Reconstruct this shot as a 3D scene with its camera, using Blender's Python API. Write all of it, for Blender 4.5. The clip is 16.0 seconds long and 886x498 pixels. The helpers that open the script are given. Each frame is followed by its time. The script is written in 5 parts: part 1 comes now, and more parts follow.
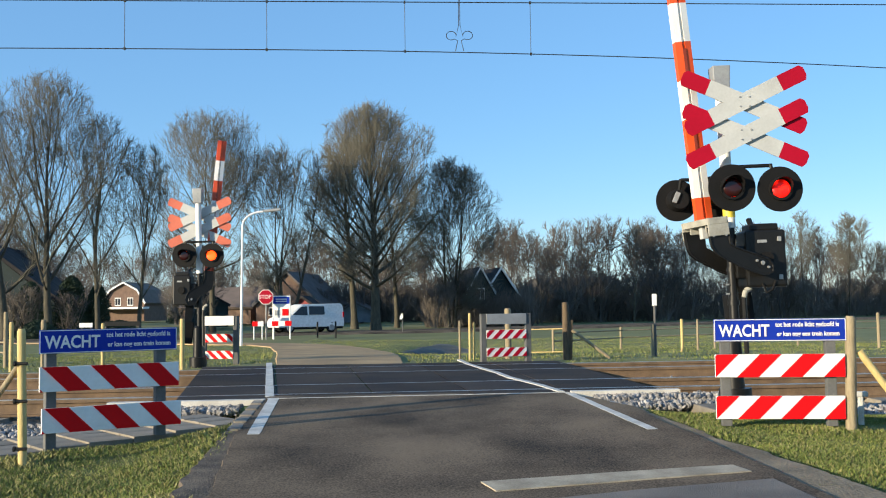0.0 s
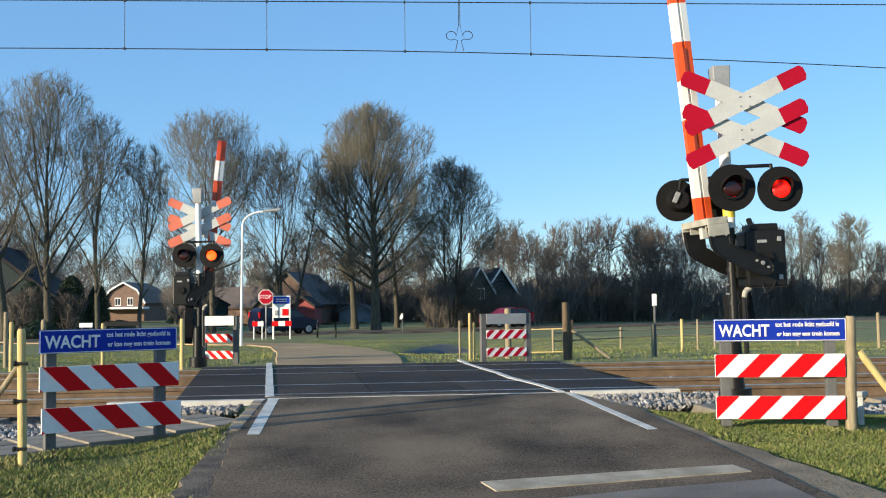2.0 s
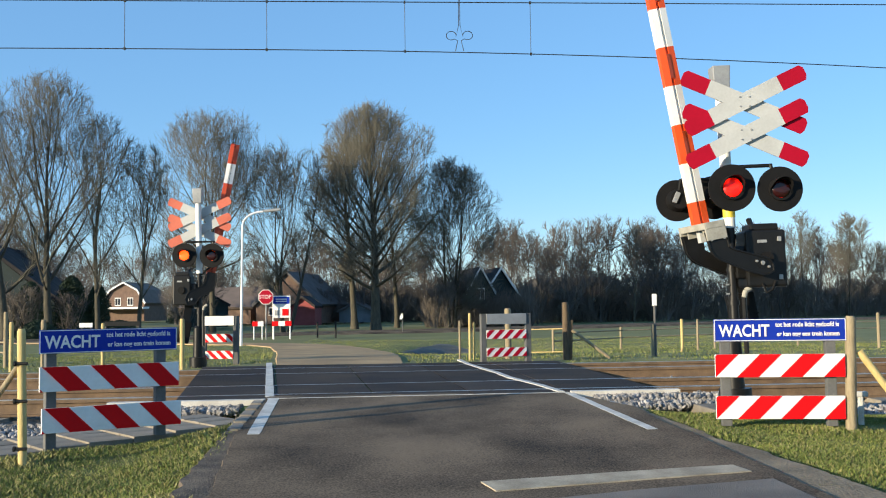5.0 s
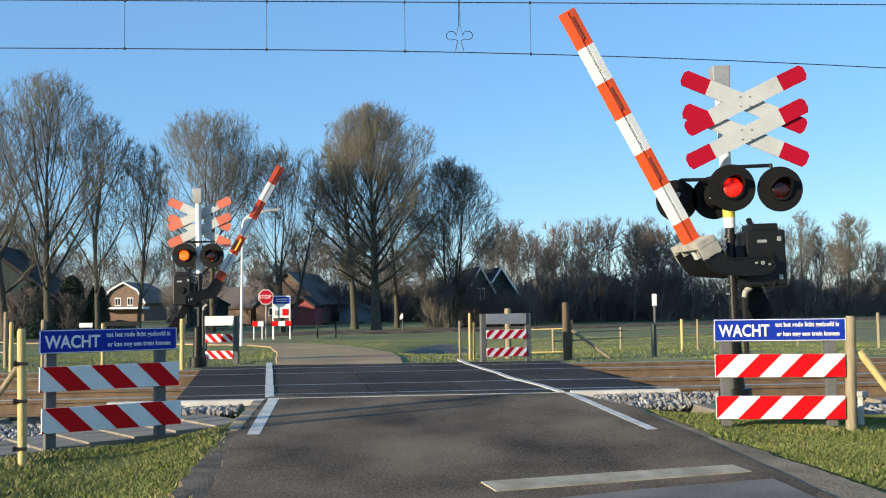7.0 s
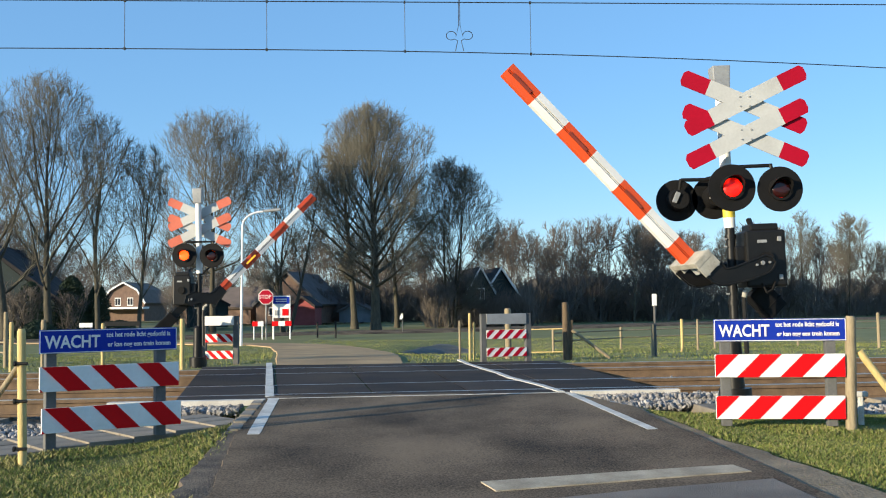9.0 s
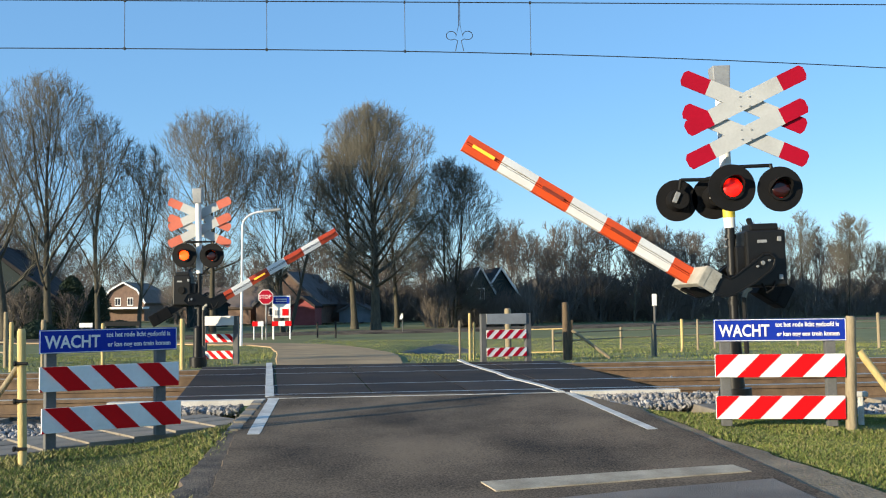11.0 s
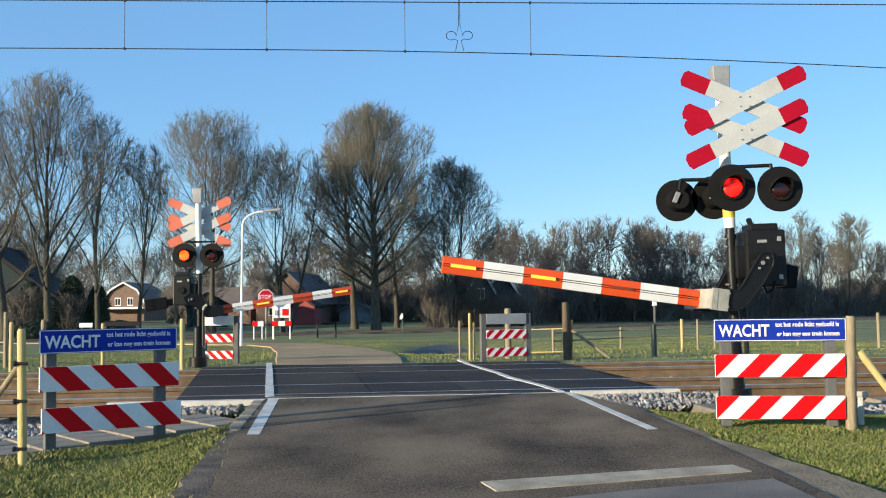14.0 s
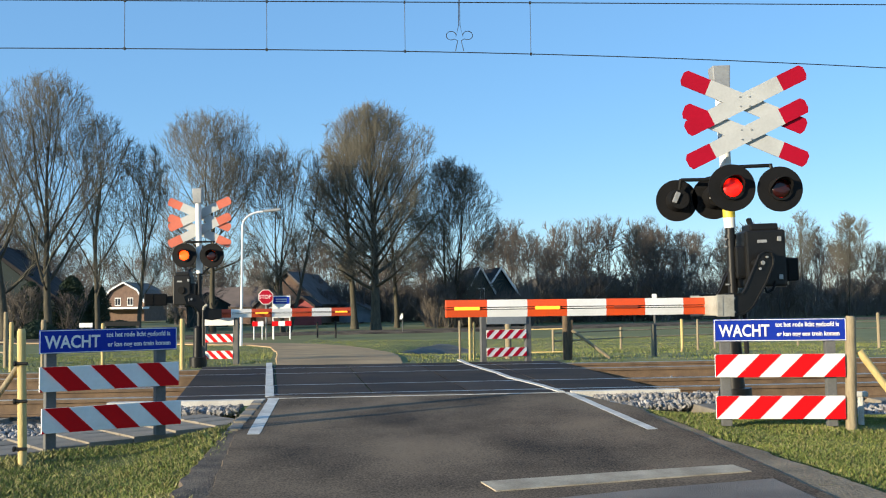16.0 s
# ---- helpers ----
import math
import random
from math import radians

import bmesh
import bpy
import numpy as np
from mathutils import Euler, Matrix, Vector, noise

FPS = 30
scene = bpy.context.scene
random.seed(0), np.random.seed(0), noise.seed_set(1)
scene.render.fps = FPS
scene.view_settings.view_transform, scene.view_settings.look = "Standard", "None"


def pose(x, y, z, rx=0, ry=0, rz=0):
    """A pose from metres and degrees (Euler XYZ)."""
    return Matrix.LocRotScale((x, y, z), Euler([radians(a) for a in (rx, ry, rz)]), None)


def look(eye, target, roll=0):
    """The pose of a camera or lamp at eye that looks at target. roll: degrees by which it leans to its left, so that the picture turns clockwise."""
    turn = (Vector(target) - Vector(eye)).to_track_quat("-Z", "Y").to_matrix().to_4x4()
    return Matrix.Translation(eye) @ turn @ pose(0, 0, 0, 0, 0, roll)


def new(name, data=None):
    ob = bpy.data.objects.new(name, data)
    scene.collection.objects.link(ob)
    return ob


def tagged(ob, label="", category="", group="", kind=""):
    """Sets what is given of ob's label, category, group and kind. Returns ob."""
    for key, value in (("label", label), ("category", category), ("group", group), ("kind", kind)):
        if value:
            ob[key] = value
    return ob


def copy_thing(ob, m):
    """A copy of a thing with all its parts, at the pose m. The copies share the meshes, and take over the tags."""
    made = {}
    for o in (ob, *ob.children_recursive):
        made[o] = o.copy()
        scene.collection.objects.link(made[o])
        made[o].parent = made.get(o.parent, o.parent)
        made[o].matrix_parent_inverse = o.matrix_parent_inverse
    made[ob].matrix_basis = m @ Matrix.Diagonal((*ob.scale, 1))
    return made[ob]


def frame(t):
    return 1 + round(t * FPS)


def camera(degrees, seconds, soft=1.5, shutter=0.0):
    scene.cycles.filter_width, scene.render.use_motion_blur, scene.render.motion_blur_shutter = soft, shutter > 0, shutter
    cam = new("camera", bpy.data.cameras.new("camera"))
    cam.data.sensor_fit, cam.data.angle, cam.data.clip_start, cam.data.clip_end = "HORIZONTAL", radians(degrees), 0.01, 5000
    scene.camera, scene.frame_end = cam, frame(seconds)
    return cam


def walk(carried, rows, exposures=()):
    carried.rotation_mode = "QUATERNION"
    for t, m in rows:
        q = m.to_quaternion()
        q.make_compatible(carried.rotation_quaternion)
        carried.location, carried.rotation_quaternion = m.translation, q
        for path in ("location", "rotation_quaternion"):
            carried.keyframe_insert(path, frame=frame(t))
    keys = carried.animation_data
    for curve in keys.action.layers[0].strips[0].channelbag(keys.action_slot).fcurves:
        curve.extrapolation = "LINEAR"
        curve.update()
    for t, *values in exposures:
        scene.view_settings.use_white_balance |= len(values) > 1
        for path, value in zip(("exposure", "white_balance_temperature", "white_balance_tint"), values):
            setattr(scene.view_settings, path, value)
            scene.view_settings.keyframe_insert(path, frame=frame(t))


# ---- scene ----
cam = camera(47.35, 16.0, soft=1.1)
EYE = look((0, 0, 1.0), (0, 10, 1.5861), -0.77)
walk(cam, [(0, EYE), (16.0, EYE)], exposures=[(0, 0.0), (16.0, 0.0)])

# ---- world and sun: low winter sun from the left, a little behind the camera ----
SUN_EL = 11.0
SUN_AZ = -123.5            # degrees from +y towards +x: where the sun stands
world = bpy.data.worlds.new("world")
scene.world = world
world.use_nodes = True
wn = world.node_tree.nodes
sky = wn.new("ShaderNodeTexSky")
sky.sky_type, sky.sun_disc = "NISHITA", False
sky.sun_elevation, sky.sun_rotation = radians(SUN_EL), radians(SUN_AZ)
sky.air_density, sky.dust_density, sky.ozone_density = 1.0, 0.0, 3.5
wn["Background"].inputs["Strength"].default_value = 0.245
tone = wn.new("ShaderNodeHueSaturation")
tone.inputs["Saturation"].default_value = 1.10
world.node_tree.links.new(sky.outputs[0], tone.inputs["Color"])
even = wn.new("ShaderNodeMix")
even.data_type = "RGBA"
even.inputs[0].default_value = 0.48
even.inputs[7].default_value = (1.03, 2.08, 3.7, 1)
world.node_tree.links.new(tone.outputs[0], even.inputs[6])
world.node_tree.links.new(even.outputs[2], wn["Background"].inputs["Color"])
sun_data = bpy.data.lights.new("sun", "SUN")
sun_data.energy, sun_data.angle, sun_data.color = 7.9, radians(0.5), (1.0, 0.86, 0.62)
sun = new("sun", sun_data)
a, e = radians(SUN_AZ), radians(SUN_EL)
sun.matrix_world = look((60 * math.sin(a) * math.cos(e), 60 * math.cos(a) * math.cos(e), 60 * math.sin(e)), (0, 0, 0))


# ---- materials ----
def mat(name, col, rough=0.7, metal=0.0, var=0.25, scale=8.0, fine=60.0, bump=0.15, col2=None, rand=0.0, spec=0.5, stretch=(1, 1, 1), fw=0.45):
    """A procedural surface: two scales of noise mix col towards col2, with fine relief."""
    m = bpy.data.materials.new(name)
    m.use_nodes = True
    nt = m.node_tree
    n, li = nt.nodes, nt.links
    b = n["Principled BSDF"]
    tc = n.new("ShaderNodeTexCoord")
    mp = n.new("ShaderNodeMapping")
    mp.inputs["Scale"].default_value = stretch
    li.new(tc.outputs["Object"], mp.inputs[0])
    n1, n2 = n.new("ShaderNodeTexNoise"), n.new("ShaderNodeTexNoise")
    n1.inputs["Scale"].default_value, n2.inputs["Scale"].default_value = scale, fine
    n1.inputs["Detail"].default_value, n2.inputs["Detail"].default_value = 5, 3
    li.new(mp.outputs[0], n1.inputs[0]), li.new(mp.outputs[0], n2.inputs[0])
    add = n.new("ShaderNodeMath")
    add.operation = "MULTIPLY_ADD"
    li.new(n2.outputs[0], add.inputs[0])
    add.inputs[1].default_value = fw
    li.new(n1.outputs[0], add.inputs[2])
    ramp = n.new("ShaderNodeMapRange")
    ramp.inputs[1].default_value, ramp.inputs[2].default_value = 0.275 + fw / 2, 0.725 + fw / 2
    li.new(add.outputs[0], ramp.inputs[0])
    mix = n.new("ShaderNodeMix")
    mix.data_type = "RGBA"
    c2 = col2 or tuple(c * (1 - var) for c in col)
    mix.inputs[6].default_value, mix.inputs[7].default_value = (*col, 1), (*c2, 1)
    li.new(ramp.outputs[0], mix.inputs[0])
    out = mix.outputs[2]
    if rand:
        oi = n.new("ShaderNodeObjectInfo")
        mr = n.new("ShaderNodeMapRange")
        mr.inputs[3].default_value, mr.inputs[4].default_value = 1 - rand, 1 + rand
        li.new(oi.outputs["Random"], mr.inputs[0])
        hs = n.new("ShaderNodeHueSaturation")
        li.new(mr.outputs[0], hs.inputs["Value"]), li.new(out, hs.inputs["Color"])
        out = hs.outputs[0]
    li.new(out, b.inputs["Base Color"])
    b.inputs["Roughness"].default_value, b.inputs["Metallic"].default_value = rough, metal
    b.inputs["Specular IOR Level"].default_value = spec
    if bump:
        bp = n.new("ShaderNodeBump")
        bp.inputs["Strength"].default_value, bp.inputs["Distance"].default_value = bump, 0.02
        li.new(add.outputs[0], bp.inputs["Height"]), li.new(bp.outputs[0], b.inputs["Normal"])
    return m


def island(m, spread=0.35):
    """Vary a surface from one loose piece to the next."""
    nt = m.node_tree
    b = nt.nodes["Principled BSDF"]
    src = b.inputs["Base Color"].links[0].from_socket
    g, mr, hs = nt.nodes.new("ShaderNodeNewGeometry"), nt.nodes.new("ShaderNodeMapRange"), nt.nodes.new("ShaderNodeHueSaturation")
    mr.inputs[3].default_value, mr.inputs[4].default_value = 1 - spread, 1 + spread
    nt.links.new(g.outputs["Random Per Island"], mr.inputs[0])
    nt.links.new(mr.outputs[0], hs.inputs["Value"]), nt.links.new(src, hs.inputs["Color"])
    nt.links.new(hs.outputs[0], b.inputs["Base Color"])
    return m


def glow(name, col, strength, facets=0.0):
    m = bpy.data.materials.new(name)
    m.use_nodes = True
    b = m.node_tree.nodes["Principled BSDF"]
    b.inputs["Base Color"].default_value = (*col, 1)
    b.inputs["Emission Color"].default_value = (*col, 1)
    b.inputs["Emission Strength"].default_value = strength
    if facets:
        # prisms of the lens: bright and dim cells
        nt = m.node_tree
        tc, vo, mr = nt.nodes.new("ShaderNodeTexCoord"), nt.nodes.new("ShaderNodeTexNoise"), nt.nodes.new("ShaderNodeMapRange")
        vo.inputs["Scale"].default_value, vo.inputs["Detail"].default_value = facets, 2
        mr.inputs[1].default_value, mr.inputs[2].default_value = 0.42, 0.62
        mr.inputs[3].default_value, mr.inputs[4].default_value = strength * 0.12, strength * 1.3
        nt.links.new(tc.outputs["Object"], vo.inputs[0]), nt.links.new(vo.outputs[0], mr.inputs[0])
        nt.links.new(mr.outputs[0], b.inputs["Emission Strength"])
    return m


ASPHALT = mat("asphalt", (0.215, 0.160, 0.108), 0.95, scale=1.0, fine=70, col2=(0.034, 0.027, 0.021), bump=0.14, spec=0.15, stretch=(1, 0.7, 1), fw=0.85)
GRAVEL = mat("gravel_shoulder", (0.18, 0.137, 0.095), 0.95, scale=4, fine=60, col2=(0.04, 0.033, 0.026), bump=0.7, fw=0.8)
DIRT = mat("sandy_soil", (0.27, 0.21, 0.135), 0.95, scale=3, fine=45, col2=(0.12, 0.095, 0.06), bump=0.8, fw=0.8)
OLD_ASPHALT = mat("old_asphalt", (0.20, 0.175, 0.15), 0.95, scale=2, fine=120, col2=(0.10, 0.09, 0.08), bump=0.8)
ASPHALT_FAR = mat("asphalt_worn", (0.50, 0.35, 0.195), 0.95, scale=0.6, fine=40, col2=(0.27, 0.195, 0.12), spec=0.1, fw=0.7, bump=0.3)
PANEL = mat("crossing_panel", (0.024, 0.024, 0.029), 0.9, scale=0.8, fine=90, col2=(0.070, 0.055, 0.042), bump=0.3, rand=0.22, spec=0.12)
PANEL_WORN = mat("crossing_panel_worn", (0.10, 0.085, 0.07), 0.85, scale=2.0, fine=120, col2=(0.05, 0.046, 0.044), bump=0.3, rand=0.12)
WHITE_LINE = mat("road_paint", (0.66, 0.65, 0.60), 0.8, scale=5, fine=70, col2=(0.40, 0.385, 0.35), bump=0.3)
OLD_LINE = mat("old_road_paint", (0.50, 0.425, 0.31), 0.85, scale=4, fine=60, col2=(0.26, 0.215, 0.15), bump=0.3)
CONCRETE = mat("concrete", (0.72, 0.69, 0.62), 0.9, scale=4, fine=60, col2=(0.45, 0.42, 0.37), bump=0.35)
SLAB = mat("paving_slab", (0.27, 0.232, 0.185), 0.92, scale=3, fine=70, col2=(0.16, 0.14, 0.11), bump=0.35, rand=0.15)
STONE = mat("ballast", (0.34, 0.325, 0.31), 0.9, scale=9, fine=80, col2=(0.16, 0.15, 0.145), bump=0.4)
BALLAST_BED = mat("ballast_bed", (0.18, 0.152, 0.115), 0.95, scale=14, fine=80, col2=(0.06, 0.052, 0.042), bump=0.9)
RUST = mat("rusty_rail", (0.20, 0.128, 0.072), 0.8, scale=6, fine=60, col2=(0.10, 0.064, 0.038), bump=0.3)
RAIL_TOP = mat("rail_head", (0.55, 0.54, 0.52), 0.35, 0.9, scale=6, fine=60)
SLEEPER = mat("sleeper", (0.31, 0.275, 0.22), 0.9, scale=5, fine=50, col2=(0.2, 0.17, 0.13), bump=0.3)
SOIL = mat("ground_grass", (0.17, 0.165, 0.062), 0.95, scale=0.35, fine=9, col2=(0.10, 0.125, 0.03), bump=0.6)
FIELD = mat("grass_blades", (0.195, 0.225, 0.046), 0.8, scale=1.2, fine=20, col2=(0.10, 0.135, 0.028), bump=0)
DRY_GRASS = mat("dry_grass", (0.30, 0.27, 0.10), 0.85, scale=1.2, fine=20, col2=(0.17, 0.16, 0.06), bump=0)
WHITE = mat("white_paint", (0.84, 0.83, 0.80), 0.5, scale=3, fine=40, col2=(0.74, 0.72, 0.68), bump=0.05, spec=0.3)
AGED_WHITE = mat("aged_white_enamel", (0.51, 0.515, 0.50), 0.55, scale=3, fine=40, col2=(0.42, 0.42, 0.405), bump=0.05, spec=0.25)
RED = mat("red_sheeting", (0.66, 0.003, 0.006), 0.6, scale=3, fine=40, col2=(0.56, 0.003, 0.006), bump=0.03, spec=0.15)
CRIMSON = mat("crimson_paint", (0.40, 0.003, 0.022), 0.6, scale=3, fine=40, col2=(0.33, 0.003, 0.018), bump=0.03, spec=0.15)
ORANGE = mat("orange_sheeting", (0.80, 0.085, 0.008), 0.5, scale=3, fine=40, col2=(0.66, 0.08, 0.016), bump=0.03)
FAR_ORANGE = mat("aged_orange_sheeting", (0.62, 0.075, 0.02), 0.5, scale=3, fine=40, col2=(0.5, 0.06, 0.02), bump=0.03)
CLAMP_GREY = mat("weathered_bracket", (0.42, 0.40, 0.34), 0.75, scale=6, fine=50, col2=(0.28, 0.265, 0.22), bump=0.15)
LAMP_OFF = mat("unlit_amber_lens", (0.30, 0.045, 0.012), 0.3, bump=0)
FADED = mat("faded_red", (0.62, 0.15, 0.085), 0.5, scale=3, fine=40, col2=(0.5, 0.11, 0.06), bump=0.03)
BLUE = mat("blue_sheeting", (0.006, 0.032, 0.36), 0.55, scale=3, fine=40, col2=(0.005, 0.026, 0.29), bump=0.03, spec=0.2)
BLACK = mat("black_paint", (0.007, 0.007, 0.007), 0.42, scale=6, fine=50, col2=(0.012, 0.011, 0.010), bump=0.06, spec=0.3)
DULL_BLACK = mat("dull_black", (0.006, 0.006, 0.006), 0.7, scale=6, fine=50, col2=(0.010, 0.009, 0.009), bump=0.06, spec=0.2)
GREY = mat("galvanised", (0.40, 0.40, 0.39), 0.55, 0.4, scale=5, fine=60, col2=(0.29, 0.29, 0.285), bump=0.08)
POST_GREY = mat("grey_recycled_post", (0.135, 0.133, 0.128), 0.8, scale=4, fine=50, col2=(0.08, 0.08, 0.077), bump=0.15)
WOOD = mat("weathered_wood", (0.36, 0.29, 0.18), 0.85, scale=4, fine=30, col2=(0.20, 0.155, 0.095), bump=0.4, stretch=(6, 6, 0.8))
PALE_WOOD = mat("fresh_wood", (0.62, 0.47, 0.20), 0.8, scale=4, fine=30, col2=(0.45, 0.33, 0.13), bump=0.3, stretch=(6, 6, 0.8))
BARK = mat("bark", (0.105, 0.092, 0.062), 0.95, scale=3, fine=20, col2=(0.045, 0.04, 0.03), bump=0.6, stretch=(3, 3, 0.7), rand=0.15)
TWIG = mat("twigs", (0.18, 0.165, 0.125), 0.9, scale=0.6, fine=4, col2=(0.10, 0.092, 0.072), bump=0, rand=0.15)
SCRUB = mat("scrub", (0.16, 0.136, 0.115), 0.95, scale=0.3, fine=3, col2=(0.09, 0.077, 0.066), bump=0, rand=0.25)
CABLE = mat("cable", (0.03, 0.028, 0.026), 0.6, 0.4)
YELLOW = mat("yellow_band", (0.75, 0.62, 0.07), 0.5)
LENS_DARK = mat("unlit_red_glass", (0.03, 0.004, 0.004), 0.2)
LENS_LIT = glow("lit_red_lamp", (1.0, 0.008, 0.003), 2.2, 17.0)
LENS_HOT = glow("lit_bright_lamp", (1.0, 0.05, 0.004), 5.0)
# frosted grass, with the shade of the ditch mixed in as dark colour
FROST_SHADE = mat("frosted_bank_shade", (0.13, 0.135, 0.125), 0.9, scale=1.2, fine=12, col2=(0.04, 0.042, 0.042), bump=0.8)
ARM_LAMP = glow("arm_lamp", (1.0, 0.42, 0.03), 1.3)

island(STONE, 0.45), island(FIELD, 0.4), island(DRY_GRASS, 0.35)
BRICK = mat("brick", (0.20, 0.13, 0.095), 0.9, scale=2, fine=30, col2=(0.14, 0.09, 0.068), bump=0.2)
ROOF = mat("dark_roof", (0.06, 0.055, 0.055), 0.95, scale=1, fine=14, col2=(0.035, 0.032, 0.032), bump=0.4, spec=0.1)
ROOF_GREY = mat("grey_roof", (0.15, 0.14, 0.135), 0.95, scale=1, fine=14, col2=(0.10, 0.092, 0.09), bump=0.4, spec=0.1)
BLUE_BOARDS = mat("blue_grey_boards", (0.20, 0.225, 0.25), 0.85, scale=2, fine=20, bump=0.2)
ROOF_BROWN = mat("brown_roof", (0.17, 0.13, 0.11), 0.9, scale=1, fine=14, col2=(0.12, 0.095, 0.08), bump=0.4)
GREEN_WALL = mat("green_boards", (0.032, 0.048, 0.048), 0.85, scale=2, fine=20, bump=0.2)
DARK_GLASS = mat("window_glass", (0.03, 0.035, 0.045), 0.1, bump=0)
SHED_RED = mat("red_boards", (0.34, 0.075, 0.075), 0.8, scale=2, fine=20, bump=0.2)
DARK_WOOD = mat("dark_wood", (0.17, 0.115, 0.065), 0.9, scale=4, fine=30, col2=(0.07, 0.05, 0.032), bump=0.4, stretch=(6, 6, 0.8))
PEBBLE = mat("pebble", (0.24, 0.205, 0.16), 0.95, scale=9, fine=60, col2=(0.10, 0.085, 0.065), bump=0.2)
HEDGE = mat("hedge_leaves", (0.035, 0.055, 0.028), 0.9, scale=2, fine=9, bump=0)


# ---- mesh helpers ----
def box(bm, c, s, m=None, bevel=0.0):
    """A box of size s centred at c, turned by m."""
    r = bmesh.ops.create_cube(bm, size=1)
    vs = r["verts"]
    bmesh.ops.scale(bm, vec=s, verts=vs)
    if bevel:
        es = list({ed for v in vs for ed in v.link_edges})
        rr = bmesh.ops.bevel(bm, geom=es, offset=bevel, segments=2, affect="EDGES", profile=0.6)
        vs = list({v for fa in rr["faces"] for v in fa.verts} | {v for v in vs if v.is_valid})
    if m is not None:
        bmesh.ops.transform(bm, matrix=m, verts=vs)
    bmesh.ops.translate(bm, vec=c, verts=vs)
    return vs


def rod(bm, p, q, r0, r1=None, n=12):
    """A round tapered bar from p to q."""
    p, q = Vector(p), Vector(q)
    r1 = r0 if r1 is None else r1
    d = q - p
    m = Matrix.Translation((p + q) / 2) @ d.to_track_quat("Z", "Y").to_matrix().to_4x4()
    return bmesh.ops.create_cone(bm, cap_ends=True, segments=n, radius1=r0, radius2=r1, depth=d.length, matrix=m)["verts"]


def prism(bm, pts, y0, y1, axis="y"):
    """A polygon given in the plane across an axis, drawn out from y0 to y1."""
    def at(p, k):
        return {"y": (p[0], k, p[1]), "x": (k, p[0], p[1]), "z": (p[0], p[1], k)}[axis]
    lo = [bm.verts.new(at(p, y0)) for p in pts]
    hi = [bm.verts.new(at(p, y1)) for p in pts]
    bm.faces.new(lo), bm.faces.new(hi[::-1])
    for i in range(len(pts)):
        j = (i + 1) % len(pts)
        bm.faces.new((lo[i], hi[i], hi[j], lo[j]))
    bmesh.ops.recalc_face_normals(bm, faces=bm.faces)
    return lo + hi


def part(name, bm, material, parent=None, label="", smooth=False, mats=()):
    me = bpy.data.meshes.new(name)
    bm.to_mesh(me), bm.free()
    for m in (material, *mats):
        me.materials.append(m)
    if smooth:
        me.polygons.foreach_set("use_smooth", [True] * len(me.polygons))
        me.set_sharp_from_angle(angle=radians(40))
    ob = new(name, me)
    ob.parent = parent
    return tagged(ob, label)


def raw(name, verts, faces, material, parent=None, label=""):
    me = bpy.data.meshes.new(name)
    me.from_pydata(verts, [], faces)
    me.materials.append(material)
    ob = new(name, me)
    ob.parent = parent
    return tagged(ob, label)


def thing(name, m, label, category, group="", kind=""):
    ob = new(name)
    ob.matrix_basis = m
    return tagged(ob, label, category, group, kind)


def lettering(name, text, size, material, parent, m, depth=0.002, wide=1.0, bold=0.0):
    cu = bpy.data.curves.new(name, "FONT")
    cu.body, cu.size, cu.extrude, cu.resolution_u = text, size, depth, 3
    cu.offset = bold
    cu.align_x, cu.align_y = "LEFT", "BOTTOM_BASELINE"
    tmp = new("tmp", cu)
    me = bpy.data.meshes.new_from_object(tmp.evaluated_get(bpy.context.evaluated_depsgraph_get()))
    bpy.data.objects.remove(tmp)
    me.materials.clear(), me.materials.append(material)
    ob = new(name, me)
    ob.parent = parent
    ob.matrix_basis = m @ pose(0, 0, 0, 90, 0, 0) @ Matrix.Diagonal((wide, 1, 1, 1))
    return ob


# ---- the lie of the land ----
SKEW = 0.0887              # the track runs a little away to the right


def smooth(a, b, x):
    t = min(1.0, max(0.0, (x - a) / (b - a)))
    return t * t * (3 - 2 * t)


def across(x, y):
    """Metres beyond the nearest rail."""
    return y - 12.29 - SKEW * x


FAR_LEFT = [(18.6, -3.1), (21.6, -3.6), (26.6, -4.4), (33.8, -5.6), (42, -7.2), (45, -8.7), (48, -13), (52, -21), (56, -30)]
FAR_RIGHT = [(18.6, -0.75), (21.6, -0.92), (26.6, -1.35), (33.8, -2.2), (38, -2.75), (42, -3.9), (45, -5.6), (47, -8.0), (50, -12.5), (54, -20), (56, -24)]


def along(table, y):
    return float(np.interp(y, [p[0] for p in table], [p[1] for p in table]))


def road_mid(y):
    """Centre and half width of the lane."""
    if y < 12:
        l = -2.03 + 0.065 * (11.5 - y) + 0.075 * max(0.0, 8.9 - y) if y > 3 else -1.04
        r = 1.52 + 0.39 * (11.5 - max(y, 10.4)) + 0.10 * max(0.0, 10.4 - y)
        return (l + r) / 2, (r - l) / 2
    if y < 20:
        return 0.02 - 0.30 * (y - 12), 2.0 - 0.06 * (y - 12)
    l, r = along(FAR_LEFT, min(y, 46)), along(FAR_RIGHT, min(y, 46))
    return (l + r) / 2, (r - l) / 2


def road_z(x, y):
    u = across(x, y)
    if u < -0.7:
        return -0.032 * (-0.7 - u)
    if u < 7:
        return 0.0
    return -0.50 * smooth(6, 30, u)


def path_pos(x, y):
    """Metres along and across the slab path beside the track."""
    dx, dy = x + 2.25, y - 10.45
    return -0.77 * dx - 0.64 * dy, -0.64 * dx + 0.77 * dy


